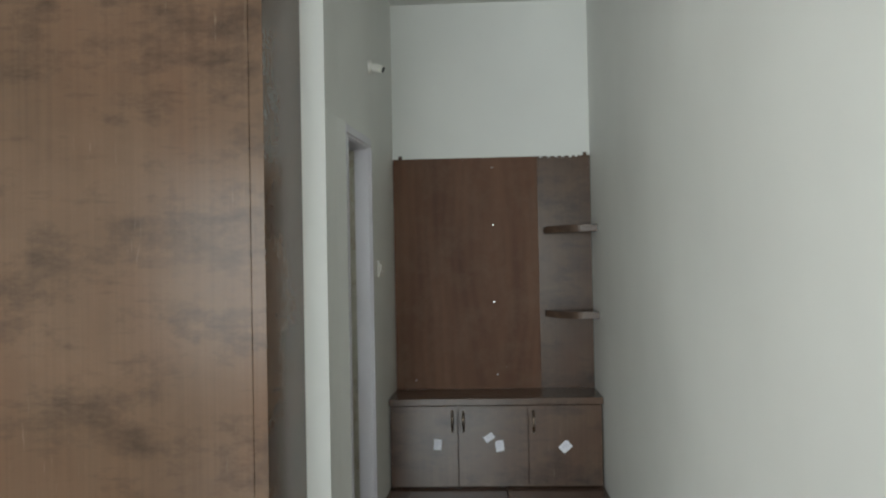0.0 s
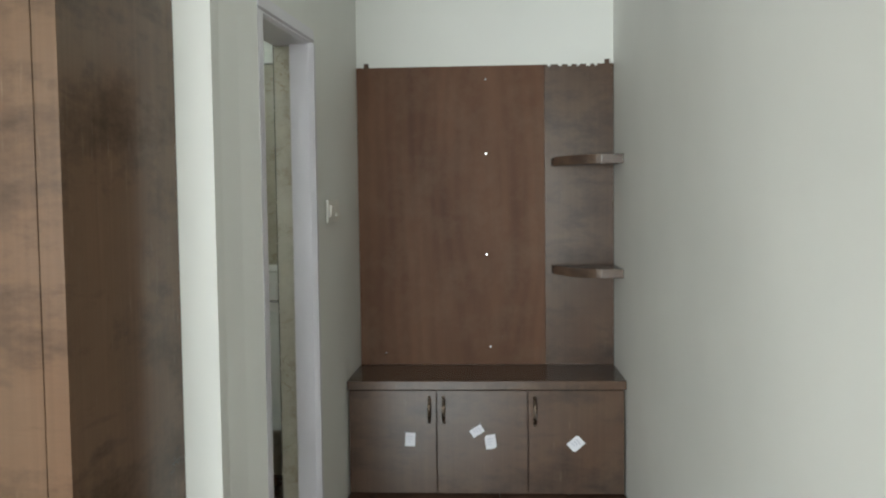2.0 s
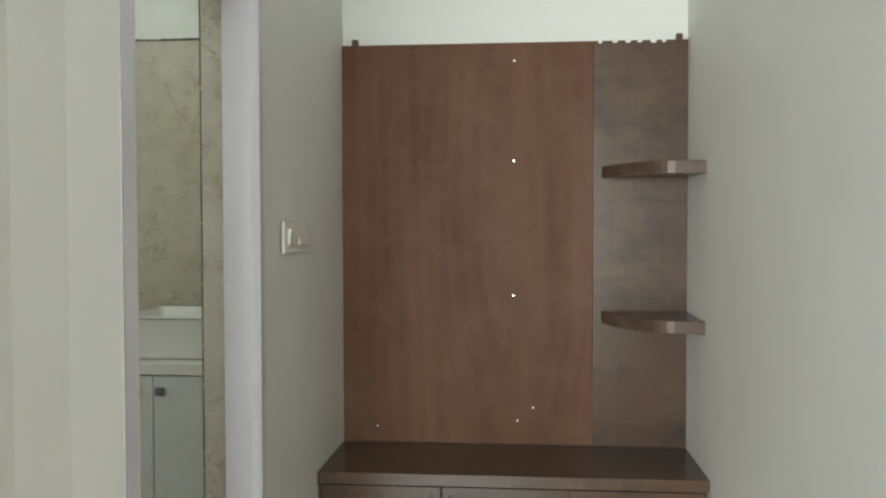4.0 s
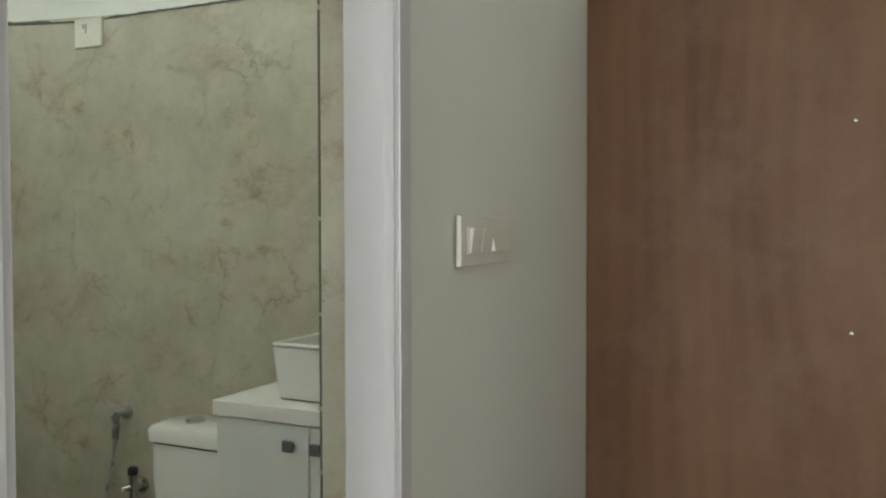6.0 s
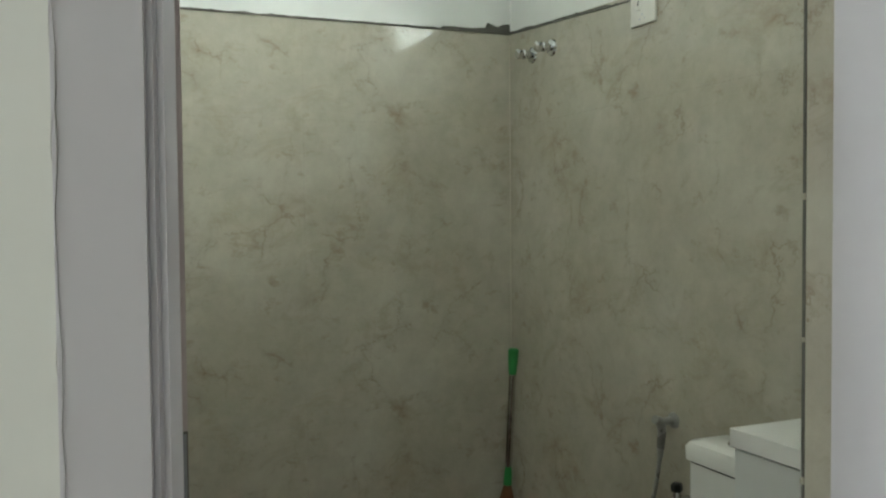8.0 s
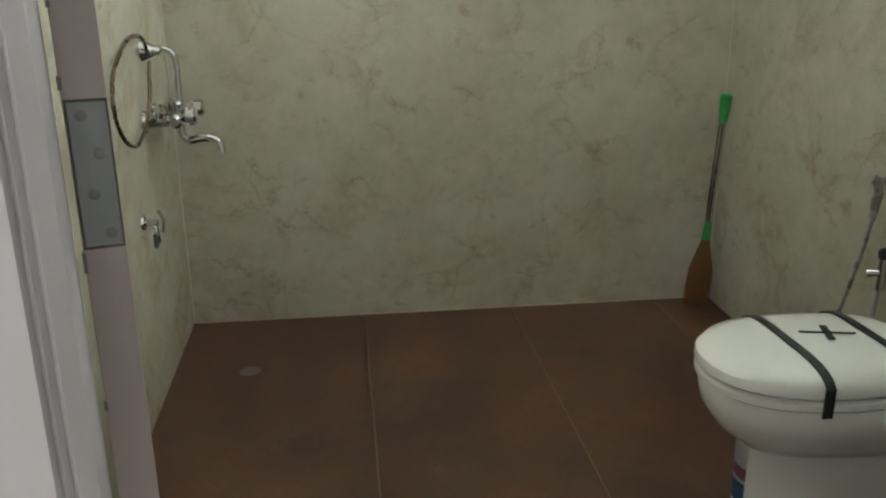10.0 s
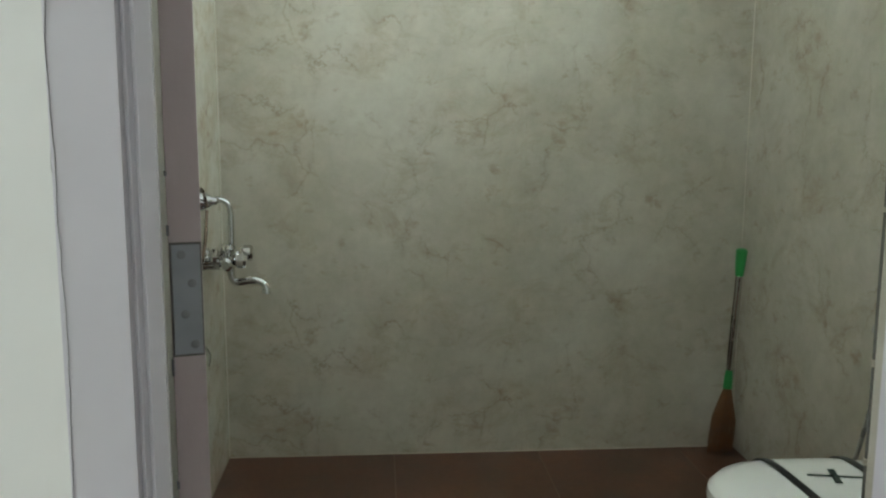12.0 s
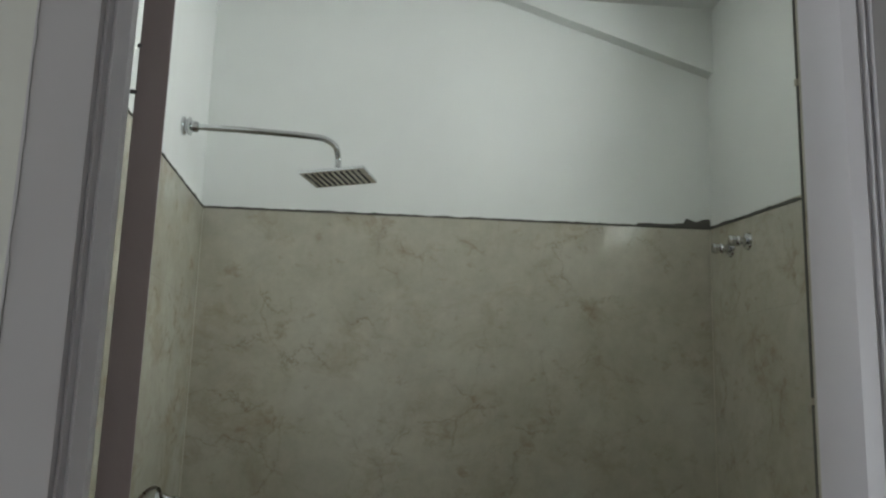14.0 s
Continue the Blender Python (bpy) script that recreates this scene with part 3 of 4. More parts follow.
def paper_label(x, z, turn, w=0.048, h=0.066, fold=False):
    t = thing("paper_label", (x, CY - 0.0005, z), "small white paper label stuck on a cabinet door", "label", "labels on the cabinet doors")
    c, s = math.cos(radians(turn)), math.sin(radians(turn))

    def card(u0, v0, u1, v1, y0, y1, cut=0.0):
        own = bmesh.new()
        pts = [(u0, v0), (u1 - cut, v0), (u1, v0 + cut), (u1, v1), (u0 + cut, v1), (u0, v1 - cut)] if cut else [(u0, v0), (u1, v0), (u1, v1), (u0, v1)]
        f0 = [own.verts.new((x + u * c - v * s, y0, z + u * s + v * c)) for u, v in pts]
        f1 = [own.verts.new((x + u * c - v * s, y1, z + u * s + v * c)) for u, v in pts]
        own.faces.new(f0), own.faces.new(f1[::-1])
        for k in range(len(pts)):
            own.faces.new((f0[k], f0[(k + 1) % len(pts)], f1[(k + 1) % len(pts)], f1[k]))
        bmesh.ops.recalc_face_normals(own, faces=own.faces[:])
        return own

    part("sheet", card(-w / 2, -h / 2, w / 2, h / 2, CY - 0.0016, CY - 0.0004, 0.010 if fold else 0.0), PAPER, t)
    for k in range(3):
        v = h * (0.22 - 0.2 * k)
        part("print_bar", card(-w * 0.32, v - 0.0022, w * (0.3 - 0.12 * k), v + 0.0022, CY - 0.0021, CY - 0.0015), INK, t)


paper_label(0.253, 0.273, -3)
paper_label(0.573, 0.314, -58, 0.040, 0.062)
paper_label(0.637, 0.262, 8, 0.052, 0.068, True)
paper_label(1.041, 0.254, -48, 0.056, 0.070, True)

# back panel: plywood sheet and laminate strip, with shelves in the corner
PY = 6.263
back = thing("back_panel", (0.6, PY, 0.556), "tall reddish plywood sheet with a dark laminate strip", "wall panel")
part("plywood_sheet", box(lx(6.263) + 0.001, PY, 0.556, 0.926, YE - 0.001, 2.100, 0.001), PLY, back, "bare reddish-brown plywood")
part("laminate_strip", box(0.9262, PY - 0.001, 0.556, XR - 0.001, YE - 0.001, 2.100, 0.001), CAB, back, "dark grey-brown laminate strip")
for x, z in ((0.627, 2.031), (0.626, 1.650), (0.624, 1.133), (0.640, 0.648), (0.094, 0.617), (0.70, 0.70)):
    r = 0.0055 if x < 0.69 else 0.003
    part("screw", lathe([(r, 0.0), (r, -0.0012), (r * 0.5, -0.002)], (x, PY, z), "y", 10), CHROME, back)
for x in (0.012, 1.245):
    part("clip", box(x - 0.012, PY - 0.004, 2.095, x + 0.012, YE - 0.001, 2.122, 0.002), CAB, back)
rng = random.Random(9)
for k in range(6):
    x = 0.945 + k * 0.048 + rng.uniform(-0.006, 0.006)
    part("plaster_daub", box(x, PY - 0.0030, 2.0915 - rng.uniform(0, 0.005), x + rng.uniform(0.012, 0.024), PY - 0.001, 2.1015, 0.0005), WALL, back, "daub of wall paint on the edge")


def corner_shelf(z):
    s = thing("corner_shelf", (1.2, 6.2, z), "small dark laminate corner shelf with a rounded front", "shelf", "corner shelves")
    a, c1, b = Vector((0.958, PY - 0.002)), Vector((1.03, 5.992)), Vector((1.150, 5.950))
    pts = [tuple((1 - t) ** 2 * a + 2 * t * (1 - t) * c1 + t * t * b) for t in [k / 12 for k in range(13)]]
    pts += [(1.175, 5.942), (XR - 0.001, 5.936), (XR - 0.001, PY - 0.002)]
    part("board", prism(pts, z - 0.044, z, 0.0012), CAB, s)


corner_shelf(1.625)
corner_shelf(1.075)

# ---- passage wall fittings ----


def switch_plate(at, w, h, rockers, label, name="switch_plate"):
    """A plate on the wall x = at.x, facing +x; at is its lower south corner."""
    x, y, z = at
    s = thing(name, (x, y + w / 2, z + h / 2), label, "switch")
    part("plate", box(x, y, z, x + 0.011, y + w, z + h, 0.003), PLASTIC, s)
    part("insert", box(x + 0.009, y + w * 0.12, z + h * 0.24, x + 0.0125, y + w * 0.92, z + h * 0.78, 0.001), PLASTIC, s)
    y0 = y + w * 0.14
    for k in range(rockers):
        step = w * (0.36 if k == rockers - 1 else 0.40 / (rockers - 1))
        own = box(x + 0.012, y0 + 0.002, z + h * 0.27, x + 0.0165, y0 + step - 0.002, z + h * 0.75, 0.001)
        for v in own.verts:
            if v.co.x > x + 0.014:
                v.co.x += (0.005 if v.co.z > z + h * 0.5 else -0.001) if k < rockers - 1 else (-0.002 if v.co.z > z + h * 0.5 else 0.006)
        part("rocker", own, PLASTIC, s)
        y0 += step
    return s


switch_plate((lx(5.5) + 0.004, 5.420, 1.322), 0.262, 0.098, 3, "ivory three-rocker switch plate on the passage wall")

holder = thing("lamp_holder", (lx(5.26), 5.261, 2.50), "white angled wall lamp holder without a bulb", "lamp holder")
x = lx(5.26)
part("base", lathe([(0.038, 0.0), (0.038, 0.012), (0.028, 0.022)], (x, 5.261, 2.50), "x", 20), PLASTIC, holder, "", True)
part("socket", tube([(x + 0.018, 5.261, 2.50), (x + 0.045, 5.255, 2.492), (x + 0.082, 5.245, 2.478)], [0.021, 0.023, 0.022], 16), PLASTIC, holder, "", True)
# black disc paints the dark inside of the empty socket
part("mouth_shade", tube([(x + 0.0821, 5.245, 2.478), (x + 0.086, 5.2445, 2.4765)], 0.017, 16), BLACK, holder, "black disc for the shade inside the open mouth")

# ---- bathroom: vanity and basin ----
VY = 5.662
vanity = thing("vanity_unit", (-0.53, 5.9, 0.36), "white wall-hung vanity cabinet with square knobs", "vanity cabinet")
part("body", box(-0.836, VY + 0.022, 0.36, -0.209, BY1 - 0.001, 0.917, 0.0015), VANWHITE, vanity)
for x0, x1, kx in ((-0.834, -0.554, -0.600), (-0.550, -0.212, -0.520)):
    d = part("door", box(x0, VY + 0.003, 0.366, x1, VY + 0.020, 0.913, 0.0015), VANWHITE, vanity)
    bm = box(kx - 0.006, VY - 0.014, 0.860, kx + 0.006, VY + 0.003, 0.872, 0.001)
    box(kx - 0.014, VY - 0.024, 0.852, kx + 0.014, VY - 0.013, 0.880, 0.0025, bm)
    part("knob", bm, STEEL, d, "square brushed steel knob")
# dark strip behind the door gap, its colour stands in for shade
part("gap_shade", box(-0.5575, VY + 0.0196, 0.368, -0.5465, VY + 0.0217, 0.912), CRACK, vanity, "dark strip for the shade in the gap between the doors")
single("worktop", box(-0.842, VY - 0.004, 0.9175, -0.209, BY1 - 0.001, 0.956, 0.002), CERAMIC, "white stone slab on the vanity", "worktop")

basin = thing("wash_basin", (-0.52, 5.9, 0.956), "white square countertop wash basin with a sharp rim", "wash basin")


def ring_rect(x0, y0, x1, y1, r, z, n=5):
    out = []
    for cx, cy, a0 in ((x1 - r, y1 - r, 0), (x0 + r, y1 - r, 90), (x0 + r, y0 + r, 180), (x1 - r, y0 + r, 270)):
        for k in range(n):
            a = radians(a0 + 90 * k / (n - 1))
            out.append((cx + r * math.cos(a), cy + r * math.sin(a), z))
    return out


B = (-0.712, 5.722, -0.325, 6.090)


def inset(d, z, r=0.02):
    return ring_rect(B[0] + d, B[1] + d, B[2] - d, B[3] - d, r, z)


part("bowl", loft([inset(0.016, 0.957), inset(0.011, 0.975), inset(0.002, 1.085), inset(0.0, 1.098), inset(0.002, 1.101), inset(0.012, 1.101), inset(0.016, 1.095), inset(0.03, 1.0), inset(0.06, 0.985, 0.04)]), CERAMIC, basin, "", True)
line = bmesh.new()
lo, hi = ([line.verts.new(q) for q in inset(-0.0007, z)] for z in (1.0918, 1.0938))
for k in range(len(lo)):
    line.faces.new((lo[k], lo[(k + 1) % len(lo)], hi[(k + 1) % len(lo)], hi[k]))
bmesh.ops.solidify(line, geom=line.faces[:], thickness=0.0006)
part("rim_line", line, DARKMETAL, basin, "thin dark line under the rim")
part("foot_line", loft([inset(0.0150, 0.9563), inset(0.0150, 0.9590)]), DARKMETAL, basin, "thin dark line under the bowl")
part("waste", lathe([(0.022, 0.985), (0.022, 0.9885), (0.012, 0.990)], (-0.52, 5.906, 0.0), "z", 16), CHROME, basin)

# ---- bathroom: toilet ----
TX = -1.235
toilet = thing("toilet", (TX, 5.85, BZ), "white one-piece toilet, lid closed and strapped, still new", "toilet")


def oval(cx, y_front, y_back, half, z, n=36, square=2.3):
    """A D-shaped ring, rounder in front."""
    out = []
    cy = (y_front + y_back) / 2
    for k in range(n):
        a = 2 * math.pi * k / n
        c, s = math.cos(a), math.sin(a)
        e = 2 / (square if s < 0 else 3.2)
        out.append((cx + half * math.copysign(abs(c) ** e, c), cy + (y_back - y_front) / 2 * math.copysign(abs(s) ** e, s), z))
    return out


part("bowl", loft([oval(TX, 5.560, 6.12, 0.116, BZ), oval(TX, 5.560, 6.12, 0.116, BZ + 0.025), oval(TX, 5.574, 6.10, 0.106, BZ + 0.07), oval(TX, 5.574, 6.10, 0.106, BZ + 0.245),
                   oval(TX, 5.548, 6.08, 0.130, BZ + 0.268), oval(TX, 5.510, 6.06, 0.162, BZ + 0.298), oval(TX, 5.480, 6.05, 0.181, BZ + 0.343), oval(TX, 5.470, 6.04, 0.187, BZ + 0.385), oval(TX, 5.476, 6.03, 0.180, BZ + 0.402)]), CERAMIC, toilet, "", True)
part("seat", loft([oval(TX, 5.472, 5.985, 0.184, BZ + 0.405), oval(TX, 5.460, 5.985, 0.191, BZ + 0.412), oval(TX, 5.460, 5.985, 0.191, BZ + 0.426), oval(TX, 5.472, 5.98, 0.184, BZ + 0.432)]), CERAMIC, toilet, "", True)
part("lid", loft([oval(TX, 5.472, 5.975, 0.184, BZ + 0.434), oval(TX, 5.458, 5.978, 0.192, BZ + 0.442), oval(TX, 5.460, 5.978, 0.191, BZ + 0.464), oval(TX, 5.476, 5.970, 0.180, BZ + 0.480),
                  oval(TX, 5.510, 5.950, 0.150, BZ + 0.490), oval(TX, 5.58, 5.91, 0.10, BZ + 0.495), oval(TX, 5.68, 5.83, 0.03, BZ + 0.496)]), CERAMIC, toilet, "", True)


def tank_ring(d, z, r=0.035):
    return ring_rect(TX - 0.162 + d, 5.988 + d * 0.8, TX + 0.162 - d, BY1 - 0.004, r, z)


part("tank", loft([tank_ring(0.03, BZ + 0.36), tank_ring(0.012, BZ + 0.48), tank_ring(0.004, BZ + 0.60), tank_ring(0.004, BZ + 0.705)]), CERAMIC, toilet, "", True)
tank_lid = part("tank_lid", loft([tank_ring(0.004, BZ + 0.709), tank_ring(-0.006, BZ + 0.713), tank_ring(-0.007, BZ + 0.745), tank_ring(0.004, BZ + 0.760), tank_ring(0.03, BZ + 0.766)]), CERAMIC, toilet, "", True)
# black filler between tank and lid, painted in as the slit's shade
part("lid_shade", loft([tank_ring(0.006, BZ + 0.704), tank_ring(0.006, BZ + 0.7095)]), BLACK, toilet, "black filler for the shade in the gap under the tank lid")
part("flush_button", lathe([(0.030, 0.0), (0.030, 0.006), (0.024, 0.010)], (TX - 0.03, 6.07, BZ + 0.765), "z", 20), CHROME, tank_lid, "round chrome flush button", True)


def lid_z(u, y):
    """Height of the lid's top across it."""
    e = max(0.0, 1 - (abs(u) / 0.19) ** 4)
    return BZ + 0.462 + 0.0345 * e ** 0.55


def strap(y):
    own = bmesh.new()
    rows = []
    us = [-0.196 + 0.392 * k / 28 for k in range(29)]
    for u in us:
        z = lid_z(u, y) + 0.002
        rows.append([own.verts.new((TX + u, y + dy + 0.03 * u, z + dz)) for dy, dz in ((-0.011, 0), (0.011, 0), (0.011, 0.0025), (-0.011, 0.0025))])
    for a0 in (1, -1):
        box(TX + a0 * 0.1925 - 0.002, y - 0.011 + 0.03 * a0 * 0.19, BZ + 0.400, TX + a0 * 0.1925 + 0.002, y + 0.011 + 0.03 * a0 * 0.19, BZ + 0.466, 0.0, own)
    for a, b in zip(rows, rows[1:]):
        for k in range(4):
            own.faces.new((a[k], a[(k + 1) % 4], b[(k + 1) % 4], b[k]))
    return own


for y in (5.655, 5.860):
    part("packing_strap", strap(y), BLACK, toilet, "dark packing strap across the lid")
cross = bmesh.new()
for ang, ln, wd in ((18, 0.128, 0.006), (105, 0.080, 0.016)):
    own = box(-ln / 2, -wd / 2, 0, ln / 2, wd / 2, 0.0025)
    bmesh.ops.transform(own, matrix=pose(TX - 0.015, 5.765, BZ + 0.4985, 0, 0, ang + 60), verts=own.verts)
    joined(cross, own)
part("tape_cross", cross, DARKGREEN, toilet, "dark green cross of tape")
for r0, nm, mt, z0, z1 in ((0.0, "sticker", PAPER, 0.085, 0.235), (0.0010, "sticker_print", BLUE, 0.092, 0.145), (0.0010, "sticker_print", PINKINK, 0.155, 0.185)):
    own = bmesh.new()
    cols = []
    for k in range(7):
        a = radians(252 + 5.5 * k)
        c, q = math.cos(a), math.sin(a)
        cols.append([own.verts.new((TX + (0.1072 + r0) * math.copysign(abs(c) ** 0.87, c), 5.837 + (0.2642 + r0) * math.copysign(abs(q) ** 0.87, q), BZ + z)) for z in (z0, (z0 + z1) / 2, z1)])
    for a, b in zip(cols, cols[1:]):
        for k in range(2):
            own.faces.new((a[k], b[k], b[k + 1], a[k + 1]))
    bmesh.ops.solidify(own, geom=own.faces[:], thickness=-0.0008)
    part(nm, own, mt, toilet, "paper maker's sticker" if nm == "sticker" else "")
toilet.scale.z = 1.030

# ---- bathroom: taps and shower ----
arm = thing("shower", (-2.32, BY0, 2.33), "chrome wall shower arm with a flat square head", "shower")
part("rose", lathe([(0.034, 0.0), (0.034, 0.006), (0.026, 0.014), (0.026, 0.018), (0.033, 0.022), (0.033, 0.028), (0.020, 0.034), (0.020, 0.050), (0.016, 0.056)], (-2.32, BY0 - 0.0115, 2.360), "y", 20), CHROME, arm, "", True)
bend = [(-2.32, 4.07, 2.360), (-2.32, 4.30, 2.356), (-2.322, 4.50, 2.348), (-2.324, 4.555, 2.338), (-2.326, 4.587, 2.314), (-2.348, 4.597, 2.272), (-2.33, 4.598, 2.225)]
part("arm", tube(bend, 0.0115, 14, None, 6), CHROME, arm, "", True)
hm = pose(-2.356, 4.603, 2.212, 4, 0, -15)
own = box(-0.098, -0.118, -0.006, 0.098, 0.118, 0.006, 0.002)
bmesh.ops.transform(own, matrix=hm, verts=own.verts)
sh = part("head", own, CHROME, arm)
own = lathe([(0.016, 0.004), (0.018, 0.012), (0.012, 0.022)], (0, 0, 0), "z", 14)
bmesh.ops.transform(own, matrix=hm, verts=own.verts)
part("joint_ball", own, CHROME, arm, "", True)
for k in range(10):
    own = box(-0.085, -0.101 + k * 0.0212, -0.0075, 0.085, -0.094 + k * 0.0212, -0.0055)
    bmesh.ops.transform(own, matrix=hm, verts=own.verts)
    part("nozzle_strip", own, BLACK, sh)

MX = -2.37
mixer = thing("shower_mixer", (MX, BY0, 0.86), "chrome wall mixer tap with spout and riser", "tap")
for dx in (-0.075, 0.075):
    part("flange", lathe([(0.036, 0.0), (0.034, 0.010), (0.020, 0.018), (0.018, 0.030), (0.018, 0.090)], (MX + dx, BY0, 0.855), "y", 18), CHROME, mixer, "", True)
    bm = tube([(MX + dx, 4.105, 0.868), (MX + dx, 4.105, 0.884), (MX + dx, 4.112, 0.908)], [0.017, 0.021, 0.010], 8)
    part("lever_cap", bm, CHROME, mixer, "pointed chrome lever cap")
bm = tube([(MX - 0.110, 4.150, 0.857), (MX - 0.100, 4.150, 0.857), (MX - 0.06, 4.150, 0.857), (MX, 4.150, 0.857), (MX + 0.06, 4.150, 0.857), (MX + 0.100, 4.150, 0.857), (MX + 0.110, 4.150, 0.857)], [0.014, 0.023, 0.025, 0.030, 0.025, 0.023, 0.014], 18)
part("body", bm, CHROME, mixer, "", True)
for dx in (-0.078, 0.078):
    part("knob", lathe([(0.016, 0.0), (0.022, 0.010), (0.029, 0.016), (0.030, 0.040), (0.022, 0.048)], (MX + dx, 4.168, 0.872), "y", 8), CHROME, mixer, "faceted chrome knob")
part("diverter", lathe([(0.013, 0.0), (0.015, 0.016), (0.022, 0.022), (0.022, 0.034), (0.012, 0.040)], (MX + 0.03, 4.150, 0.880), "z", 14), CHROME, mixer, "", True)
part("spout", tube([(MX, 4.150, 0.835), (MX, 4.152, 0.800), (MX, 4.170, 0.780), (MX, 4.215, 0.786), (MX, 4.246, 0.784), (MX, 4.266, 0.768), (MX, 4.270, 0.746)], 0.0135, 12, None, 5), CHROME, mixer, "", True)
part("spout_tip", lathe([(0.0155, 0.0), (0.0160, 0.014), (0.0140, 0.018)], (MX, 4.270, 0.738), "z", 12), CHROME, mixer, "", True)
part("riser", tube([(MX, 4.152, 0.878), (MX, 4.154, 0.95), (MX, 4.154, 1.030), (MX, 4.142, 1.060), (MX, 4.112, 1.071), (MX, 4.070, 1.066)], 0.0105, 12, None, 5), CHROME, mixer, "", True)
part("bracket", lathe([(0.034, 0.0), (0.033, 0.006), (0.016, 0.040), (0.013, 0.056)], (MX, BY0, 1.066), "y", 18), CHROME, mixer, "", True)
part("hose", tube([(MX + 0.02, 4.080, 1.050), (MX + 0.12, 4.082, 1.115), (MX + 0.28, 4.080, 1.120), (MX + 0.46, 4.075, 1.05), (MX + 0.50, 4.075, 0.95), (MX + 0.42, 4.075, 0.86), (MX + 0.28, 4.080, 0.83), (MX + 0.13, 4.085, 0.91), (MX + 0.03, 4.080, 1.035)], 0.0060, 8, None, 8), DARKMETAL, mixer, "thin dark hose loop", True)

cock = thing("stop_cock", (-2.115, BY0, 0.545), "small chrome stop cock low on the tiled wall", "tap")
part("flange", lathe([(0.024, 0.0), (0.022, 0.008), (0.011, 0.012), (0.011, 0.045)], (-2.115, BY0, 0.580), "y", 14), CHROME, cock, "", True)
part("lever", tube([(-2.115, 4.10, 0.615), (-2.115, 4.115, 0.585), (-2.110, 4.11, 0.550)], 0.006, 8, None, 4), CHROME, cock, "", True)
bm = box(-2.138, 4.085, 0.503, -2.092, 4.098, 0.513, 0.002)
box(-2.138, 4.085, 0.537, -2.092, 4.098, 0.547, 0.002, bm)
box(-2.138, 4.0852, 0.513, -2.128, 4.0978, 0.537, 0, bm)
box(-2.102, 4.0852, 0.513, -2.092, 4.0978, 0.537, 0, bm)
part("square_ring", bm, STEEL, cock)
part("stem", tube([(-2.115, 4.062, 0.580), (-2.115, 4.092, 0.565), (-2.115, 4.092, 0.545)], 0.007, 8), CHROME, cock, "", True)


def wall_valve(x, z):
    v = thing("wall_valve", (x, BY1, z), "chrome geyser valve high on the tiled wall", "tap", "geyser valves")
    part("flange", lathe([(0.034, 0.0), (0.031, -0.008), (0.015, -0.014), (0.015, -0.03)], (x, BY1, z), "y", 20), CHROME, v, "", True)
    part("stem", tube([(x, BY1 - 0.02, z), (x, BY1 - 0.050, z)], 0.015, 14), CHROME, v, "", True)
    part("collar", lathe([(0.017, -0.030), (0.020, -0.034), (0.020, -0.044), (0.017, -0.048)], (x, BY1, z), "y", 14), CHROME, v, "", True)
    part("knob", lathe([(0.014, -0.050), (0.021, -0.054), (0.021, -0.072), (0.014, -0.077)], (x, BY1, z), "y", 8), CHROME, v)


wall_valve(-2.550, 2.054)
wall_valve(-2.396, 2.056)

sock = thing("socket_plate", (-1.80, BY1, 2.072), "white power socket plate at the top of the tiles", "socket")
part("plate", box(-1.868, BY1 - 0.011, 2.020, -1.738, BY1, 2.122, 0.003), PLASTIC, sock)
part("rocker", box(-1.832, BY1 - 0.016, 2.070, -1.808, BY1 - 0.010, 2.102, 0.001), PLASTIC, sock)
bm = box(-1.820, BY1 - 0.0172, 2.083, -1.816, BY1 - 0.0158, 2.100)
part("mark", bm, BLACK, sock)
bm = bmesh.new()
for x, z in ((-1.803, 2.054), (-1.790, 2.040), (-1.816, 2.040)):
    lathe([(0.0032, 0.0), (0.0032, -0.0008)], (x, BY1 - 0.0108, z), "y", 8, bm)
part("socket_hole", bm, INK, sock)

spray = thing("health_faucet", (-1.670, BY1, 0.75), "grey chrome hand spray hanging from its wall hook", "tap")
part("hook", lathe([(0.026, 0.0), (0.024, -0.008), (0.012, -0.014), (0.012, -0.05)], (-1.652, BY1, 0.747), "y", 16), SATIN, spray, "", True)
part("spray_head", tube([(-1.652, 6.085, 0.757), (-1.655, 6.108, 0.748), (-1.660, 6.118, 0.715), (-1.672, 6.120, 0.63)], [0.014, 0.017, 0.014, 0.010], 12), SATIN, spray, "", True)
part("hose", tube([(-1.670, 6.120, 0.64), (-1.695, 6.118, 0.52), (-1.740, 6.115, 0.36), (-1.775, 6.112, 0.24), (-1.760, 6.112, 0.14), (-1.680, 6.115, 0.12), (-1.625, 6.125, 0.25), (-1.608, 6.128, 0.46)], 0.0066, 10, None, 8), SATIN, spray, "", True)

av = thing("angle_valve", (-1.583, BY1, 0.50), "chrome angle valve on the wall beside the toilet", "tap")
part("flange", lathe([(0.028, 0.0), (0.026, -0.008), (0.013, -0.012), (0.013, -0.045)], (-1.583, BY1, 0.50), "y", 16), CHROME, av, "", True)
part("body", tube([(-1.583, 6.115, 0.455), (-1.583, 6.115, 0.545)], 0.013, 12), CHROME, av, "", True)
part("top_nut", lathe([(0.016, 0.0), (0.018, 0.006), (0.018, 0.022), (0.012, 0.028)], (-1.583, 6.115, 0.545), "z", 6), BLACK, av)
part("lever", tube([(-1.583, 6.112, 0.505), (-1.592, 6.098, 0.503), (-1.603, 6.083, 0.498)], [0.009, 0.010, 0.012], 10), CHROME, av, "", True)

